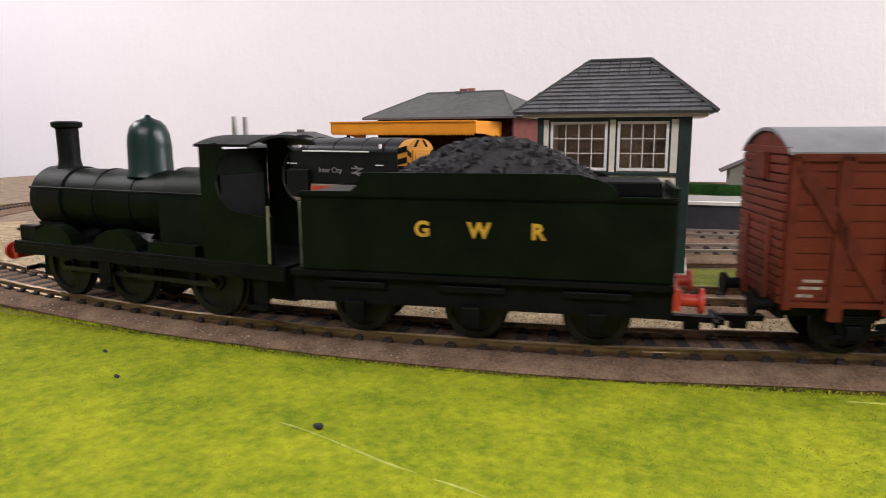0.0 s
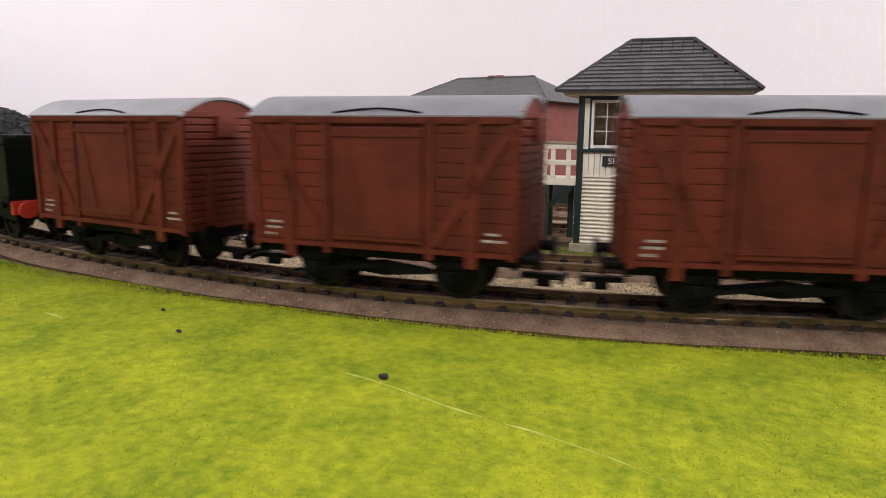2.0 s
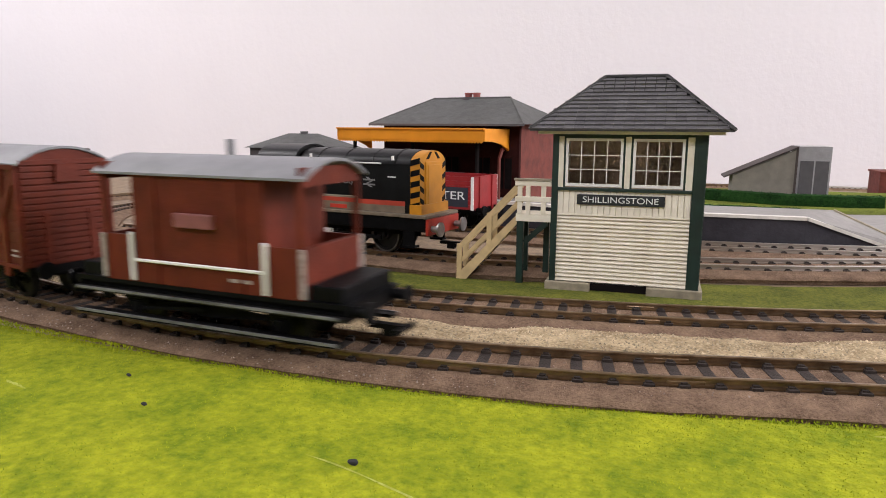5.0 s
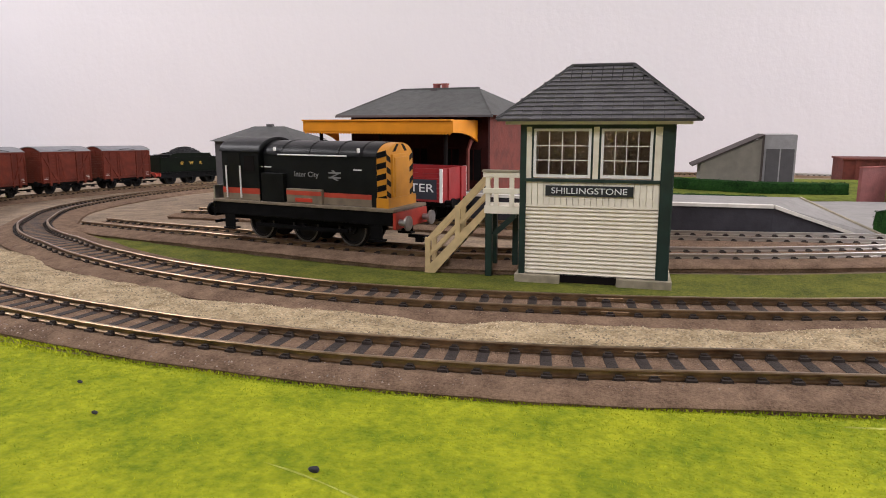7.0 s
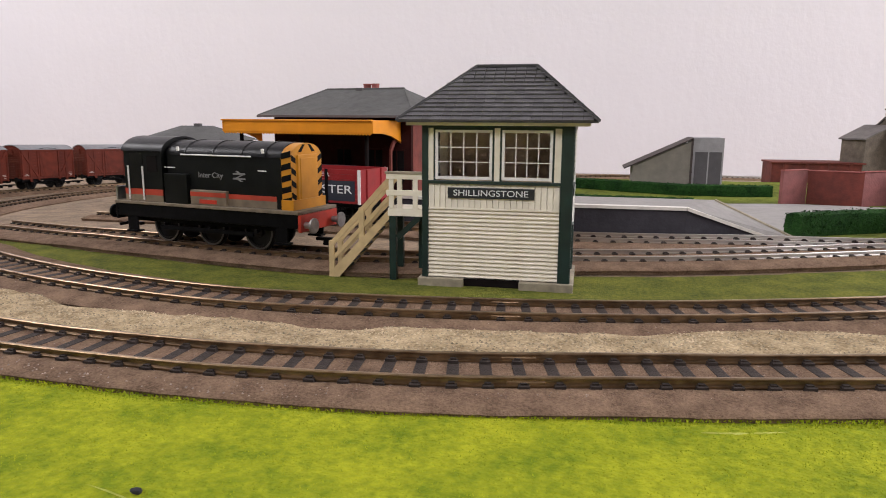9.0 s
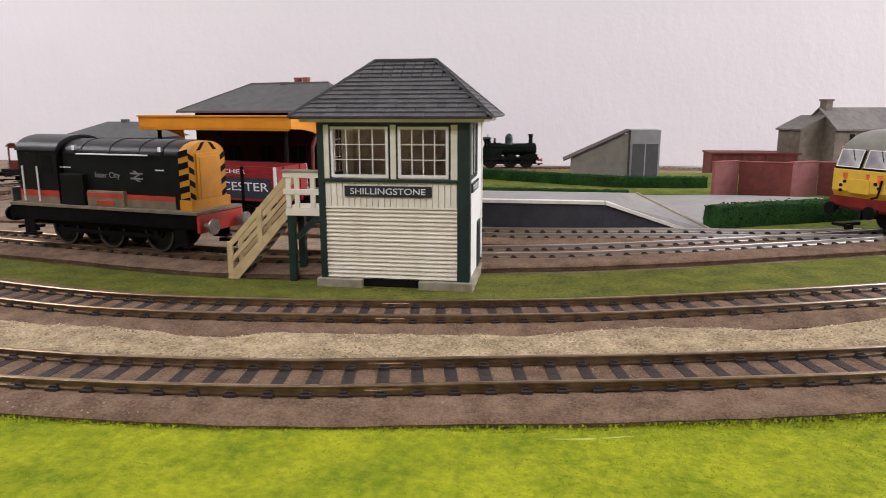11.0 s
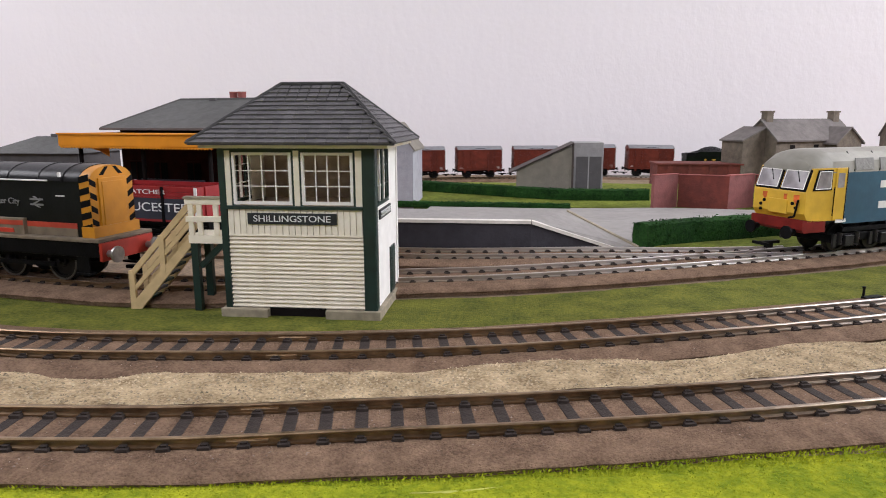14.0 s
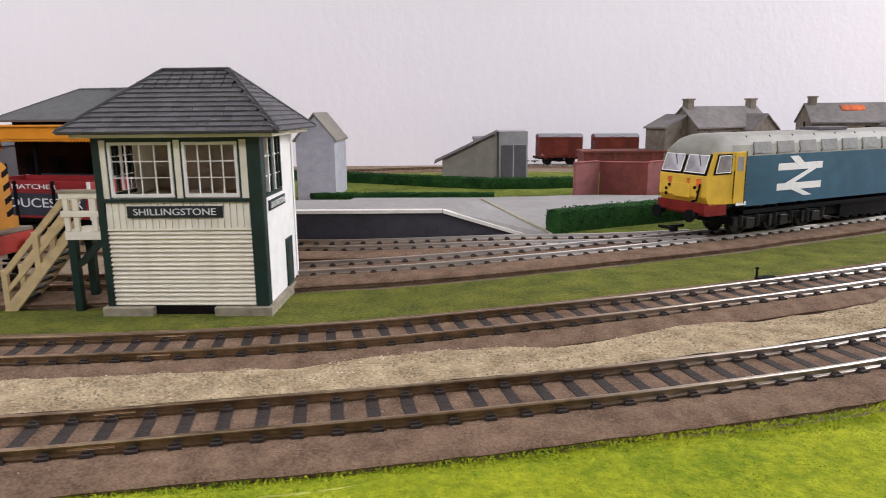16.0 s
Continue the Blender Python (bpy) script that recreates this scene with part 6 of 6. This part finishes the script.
def lean_to_shed():
    t = thing("lean_to_shed", "grey card shed with a single-slope roof and dark double doors", "shed")
    x0, x1, y0, y1 = 56, 141, 716, 752
    g = ground(x1, y1) - 1
    part("front_wall", prism(bmesh.new(), [(x0, g), (110, g), (110, 45.2), (x0, 20.2)], "y", y0, y0 + 2), M["shedgrey"], t)
    part("back_wall", prism(bmesh.new(), [(x0, g), (110, g), (110, 45.2), (x0, 20.2)], "y", y1, y1 + 2), M["shedgrey"], t)
    part("side_wall", B(x0, y0 + 2, g, x0 + 2, y1, 20.2), M["shedgrey"], t)
    part("end_block", B(111.5, y0 + 0.6, g, 140, y1 + 2, 48.0, bev=0.3), M["shedpale"], t, "pale grey end block")
    part("corner_board", B(109.6, y0 - 0.8, g, 111.6, y0 + 2.4, 47.6), M["shedtrim"], t, "brown corner board")
    part("roof", prism(bmesh.new(), [(x0 - 8, 17.2), (111.4, 47.0), (111.4, 48.1), (x0 - 8, 18.4)], "y", y0 - 2.4, y1 + 4), M["shedtrim"], t, "thin dark brown sloping roof")
    for x in (113.8, 126.6):
        d = part("door", B(x, y0 - 0.2, g + 2, x + 11.6, y0 + 0.9, 34.5), M["sheddoor"], t, "tall dark door")
        for z in (2.0, 18.0):
            part("door_rail", B(x + 0.4, y0 - 0.4, z, x + 11.2, y0 - 0.1, z + 0.8), M["sheddoor"], d)
    part("door_post", B(125.4, y0 - 0.3, g, 126.6, y0 + 0.8, 35.4), M["shedpale"], t)
    for k in range(9):
        x = x0 + 6 * k + 3
        part("board_seam", prism(bmesh.new(), [(x, g), (x + 0.4, g), (x + 0.4, 20.0 + 0.46 * (x - x0)), (x, 20.0 + 0.46 * (x - x0))], "y", y0 - 0.2, y0), M["shedgrey"], t)
    return t


M["shedpale"] = material("pale_grey_shed_end", (0.31, 0.30, 0.31), 0.85, noise_scale=150, vary=0.1, bump=0.25)
M["shedtrim"] = material("dark_brown_shed_trim", (0.06, 0.045, 0.042), 0.8, noise_scale=150, vary=0.15, bump=0.2)
lean_to_shed()


def brick_yard_walls():
    t = thing("brick_yard_walls", "red brick zigzag yard wall with painted lit and shaded panels and flat coping", "wall")
    g = -16

    def leaf(a, b, top, mat, name):
        d = Vector((b[0] - a[0], b[1] - a[1]))
        n = Vector((-d.y, d.x)).normalized() * 3.2
        o = [(a[0], a[1]), (b[0], b[1]), (b[0] + n.x, b[1] + n.y), (a[0] + n.x, a[1] + n.y)]
        part(name, prism(bmesh.new(), o, "z", g, top), mat, t)
        q = n.normalized() * 0.7
        c = [(a[0] - q.x, a[1] - q.y), (b[0] - q.x, b[1] - q.y), (b[0] + n.x + q.x, b[1] + n.y + q.y), (a[0] + n.x + q.x, a[1] + n.y + q.y)]
        part("coping", prism(bmesh.new(), c, "z", top, top + 0.7), M["potred"], t)
    # panels turned to the east window coloured paler, those turned away darker
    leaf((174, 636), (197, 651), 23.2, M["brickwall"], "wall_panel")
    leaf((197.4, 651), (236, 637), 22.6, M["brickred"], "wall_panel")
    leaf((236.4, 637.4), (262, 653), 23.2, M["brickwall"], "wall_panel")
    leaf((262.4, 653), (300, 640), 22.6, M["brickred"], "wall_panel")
    return t


def brick_goods_shed():
    t = thing("low_brick_shed", "low dark red brick shed with a flat roof", "shed")
    g = ground(260, 900) - 2
    part("wall_shell", B(224, 880, g, 322, 925, 15.5), M["brickred"], t)
    part("flat_roof", B(222.5, 878.5, 15.5, 323.5, 926.5, 17.6, bev=0.2), M["brickred"], t)
    for x in (238, 262, 286, 308):
        part("pier", B(x - 1.6, 878.8, g, x + 1.6, 880, 15.4), M["brickred"], t)
    return t


brick_goods_shed()
brick_yard_walls()


def stone_house(name, label, x, y, rz, w, d, eave, ridge, cat="house", wing=True):
    t = thing(name, label, cat, x, y, 0, rz)
    g = -26
    part("wall_shell", prism(bmesh.new(), [(-d / 2, g), (d / 2, g), (d / 2, eave), (0, ridge), (-d / 2, eave)], "x", -w / 2, w / 2), M["stonehouse"], t)
    for sy in (-1, 1):
        part("roof_slope", prism(bmesh.new(), [(0, ridge + 0.6), (sy * (d / 2 + 3), eave - 2.2), (sy * (d / 2 + 3), eave - 0.2), (0, ridge + 2.6)], "x", -w / 2 - 2, w / 2 + 2), M["houseroof"], t)
    for sx in (-1, 1):
        c = part("chimney", B(sx * (w / 2 - 9) - 5, -4.5, ridge - 8, sx * (w / 2 - 9) + 5, 4.5, ridge + 11, bev=0.3), M["stonehouse"], t, "stone chimney stack")
        part("chimney_cap", B(sx * (w / 2 - 9) - 6, -5.5, ridge + 10, sx * (w / 2 - 9) + 6, 5.5, ridge + 12), M["stonehouse"], c)
    for x in (-w * 0.3, 0.0, w * 0.3):
        wd = part("window", B(x - 3.6, -d / 2 - 0.5, eave - 17, x + 3.6, -d / 2 + 0.5, eave - 6), M["dark"], t)
        part("sill", B(x - 4.4, -d / 2 - 1.2, eave - 18.2, x + 4.4, -d / 2 + 0.2, eave - 17), M["stone"], wd)
    part("end_window", B(-w / 2 - 0.5, -6, eave - 12, -w / 2 + 0.5, 0, eave), M["dark"], t)
    if wing:
        part("gable_wing", prism(bmesh.new(), [(w * 0.12, g), (w * 0.44, g), (w * 0.44, eave - 3), (w * 0.28, eave + 13), (w * 0.12, eave - 3)], "y", -d / 2 - 16, 0), M["stonehouse"], t)
        for a, b in ((w * 0.28, w * 0.47), (w * 0.28, w * 0.09)):
            part("wing_roof", prism(bmesh.new(), [(a, eave + 13.4), (b, eave - 6), (b, eave - 4.2), (a, eave + 15.2)], "y", -d / 2 - 18, 0), M["houseroof"], t)
    return t


HOUSE = stone_house("stone_house", "two-storey grey stone house with two chimneys", 403, 932, 28, 128, 50, 45, 67)
part("lean_to", prism(bmesh.new(), [(-98, -26), (-64, -26), (-64, 58), (-98, 44)], "y", -8, 25), M["stonehouse"], HOUSE)
part("lean_to_roof", prism(bmesh.new(), [(-101, 43.4), (-64, 58.8), (-64, 60.6), (-101, 45.2)], "y", -10, 27), M["houseroof"], HOUSE)
COTTAGE = stone_house("stone_cottage", "grey stone cottage with a rust-stained roof", 650, 1060, -6, 150, 60, 46, 70)
part("roof_patch", prism(bmesh.new(), [(-14, 60.4), (-5, 67.1), (-5, 69.3), (-14, 62.6)], "x", -30, 2), M["rust"], COTTAGE, "orange-stained roof patch")


# ---------- hedges, lawns and paving ----------
def hedge(label, pts, width, h, seed, base=None):
    ln = Line(pts)
    bm = bmesh.new()
    n = max(4, int(ln.length / 4))
    rings = []
    for i in range(n + 1):
        s = ln.length * i / n
        c = ln.at(s)
        g = ground(c.x, c.y) if base is None else base
        ring = []
        for off, z in ((-0.5, -1.0), (-0.52, 0.5), (-0.45, 0.92), (-0.2, 1.0), (0.2, 1.0), (0.45, 0.92), (0.52, 0.5), (0.5, -1.0)):
            p = ln.side(max(1, min(ln.length - 1, s)), off * width)
            k = noise.noise((p.x * 0.21, p.y * 0.21, z * 3 + seed))
            ring.append(bm.verts.new((p.x + k * 1.2, p.y + k * 1.0, g + max(-1.0, z * h + k * 1.1))))
        rings.append(ring)
    for a, b in zip(rings, rings[1:]):
        for j in range(7):
            bm.faces.new((a[j], a[j + 1], b[j + 1], b[j]))
    bm.faces.new(rings[0])
    bm.faces.new(rings[-1][::-1])
    t = part("hedge", bm, M["hedge"])
    tagged(t, label, "hedge", "hedges")
    rng = random.Random(seed)
    verts, faces = [], []
    for _ in range(int(ln.length * (h + width) * 1.1)):
        s, a = rng.uniform(0, ln.length), rng.uniform(0, math.pi)
        off = max(-0.52, min(0.52, 0.72 * math.cos(a))) * width
        z = min(1.0, 1.35 * math.sin(a)) * h * rng.uniform(0.55, 1.02)
        p = ln.side(max(1, min(ln.length - 1, s)), off)
        b = len(verts)
        c = Vector((p.x, p.y, (ground(p.x, p.y) if base is None else base) + z))
        for k in range(3):
            verts.append((c + Vector((rng.uniform(-1, 1), rng.uniform(-1, 1), rng.uniform(-1, 1))) * 1.0) * S)
        faces.append((b, b + 1, b + 2))
    me = bpy.data.meshes.new("foliage")
    me.from_pydata(verts, [], faces)
    me.materials.append(M["hedge_leaf"])
    o = new("foliage", me)
    o.parent = t
    o["kind"] = "stuff"
    return t


hedge("clipped dark green hedge beside the ramp and track", [(126, 427), (157, 446), (192, 463), (260, 498), (340, 540)], 12, 13.5, 1)
hedge("low dark green hedge behind the platform", [(-60, 642), (20, 638), (104, 634)], 6, 4.5, 2, -6.0)
hedge("dark green hedge in front of the shed", [(-120, 800), (-45, 768), (30, 730), (92, 702), (130, 697), (182, 702)], 12, 10.5, 3, -5.6)


def flat(name, x0, y0, x1, y1, z, mat, label, cat):
    bm = bmesh.new()
    sheet(bm, lambda u, v: (x0 + (x1 - x0) * u, y0 + (y1 - y0) * v, ground(x0 + (x1 - x0) * u, y0 + (y1 - y0) * v) + z), 24, 14)
    return tagged(part(name, bm, mat, smooth=True), label, cat, kind="structure")


strip_between("verge_turf", lambda u: tuple(SIDING.side(SIDING.length * (0.5 + 0.45 * u), 25)), lambda u: tuple(SIDING.side(SIDING.length * (0.5 + 0.45 * u), 62)), 60, 0.7, M["lawn"], "patchy green verge between the siding and hedge", "grass")
bm = bmesh.new()
sheet(bm, lambda u, v: (-150 + 500 * u, 634 + 240 * v, -5.6 + 0.5 * noise.noise((u * 14, v * 7, 0)) - (18 if u in (0.0, 1.0) or v in (0.0, 1.0) else 0)), 60, 30)
tagged(part("lawn", bm, M["lawn"], smooth=True), "raised green lawn of scatter around the shed", "grass", kind="structure")
bm = bmesh.new()
sheet(bm, lambda u, v: (-20 + 560 * u, 441 + 196 * v, max(0.1 - 5.8 * v, ground(-20 + 560 * u, 441 + 196 * v) + 0.3)), 40, 20)
tagged(part("yard_paving", bm, M["road"], smooth=True), "plain grey yard paving behind the platform", "pavement", kind="structure")
flat("back_paving", -400, 905, 900, 1040, 0.6, M["road"], "pale paving before the back track", "pavement")
strip_between("verge_grass", lambda u: tuple(OUTER.side(1250 + 800 * u, 28)), lambda u: tuple(OUTER.side(1250 + 800 * u, 90)), 60, 1.0, M["grass"], "bright green grass beyond the curve", "grass")

# point lever on the inner line
lv = thing("point_lever", "black point motor and lever beside the inner track", "point lever", 197, 312, 2.2, 26)
part("lever_base", B(-4.5, -1.4, 0, 4.5, 1.4, 0.9, bev=0.2), M["black"], lv)
part("lever", cyl(bmesh.new(), (-3.6, 1, 0.8), (-3.6, 1, 4.2), 0.45, 8), M["black"], lv)
part("lever_knob", cyl(bmesh.new(), (-3.6, 1, 4.1), (-3.6, 1, 4.9), 0.7, 8), M["black"], lv)
part("tie_bar", B(-0.9, -24, 0.2, 0.9, -1.4, 0.8), M["black"], lv)


# rail joiners
def fishplate(line, s, off):
    c, w = line.side(s, off), line.way(s)
    t = thing("rail_joiner", "small metal rail joiner on the rail", "rail joiner", c.x, c.y, ground(c.x, c.y) + TIE_Z, math.degrees(math.atan2(w.y, w.x)), group="rail joiners")
    part("joiner", B(-4.5, -0.9, 0.1, 4.5, 0.9, 1.3, bev=0.15), M["rail"], t)


for ln, s in ((INNER, nearest(INNER, -12, 229)), (OUTER, nearest(OUTER, -2, 175)), (INNER, nearest(INNER, -200, 240)), (OUTER, nearest(OUTER, -235, 188))):
    for off in (-8.25, 8.25):
        fishplate(ln, s, off)

# ---------- the goods train and its run ----------
LOCO = steam_engine()
TENDER = tender()
VANS = [goods_van()]
for _ in range(4):
    VANS.append(copy_thing(VANS[0], Matrix.Identity(4)))
BRAKE = brake_van()

# how far the first van's leading end has come along the outer line, mm
RUN = [(0.0, 610), (0.3, 636), (0.6, 666), (0.9, 699), (1.2, 736), (1.5, 774), (1.8, 820), (2.1, 864), (2.4, 907), (2.7, 949), (3.0, 993), (3.3, 1036), (3.6, 1080),
       (3.9, 1126), (4.3, 1183), (4.7, 1240), (5.5, 1384), (6.2, 1512), (7.0, 1653), (7.5, 1718), (8.0, 1785), (9.0, 1936), (10.2, 2114), (11.5, 2320), (12.0, 2408), (12.5, 2497), (13.0, 2587), (13.5, 2678),
       (14.0, 2769), (15.0, 2950), (16.0, 3119)]


def run(t):
    return float(np.interp(t, [a for a, _ in RUN], [b for _, b in RUN]))


def rows_for(offset, base):
    """Poses along the line; base is half the distance between the bearings."""
    out = []
    n = 64
    for i in range(n + 1):
        t = 16.0 * i / n
        s = run(t) + offset
        a, b = OUTER.at(s + base), OUTER.at(s - base)
        c, d = (a + b) / 2, (a - b)
        ga, gb = ground(a.x, a.y), ground(b.x, b.y)
        out.append((t, at_mm(c.x, c.y, (ga + gb) / 2 + RAIL_Z, 0, -math.degrees(math.atan2(ga - gb, d.length)), math.degrees(math.atan2(d.y, d.x)))))
    return out


def motions():
    walk(LOCO, rows_for(163, 30))
    walk(TENDER, rows_for(62.5, 30))
    for k, van in enumerate(VANS):
        walk(van, rows_for(-43 - 96.5 * k, 20))
    walk(BRAKE, rows_for(-40 - 96.5 * 4 - 112, 26))


motions()
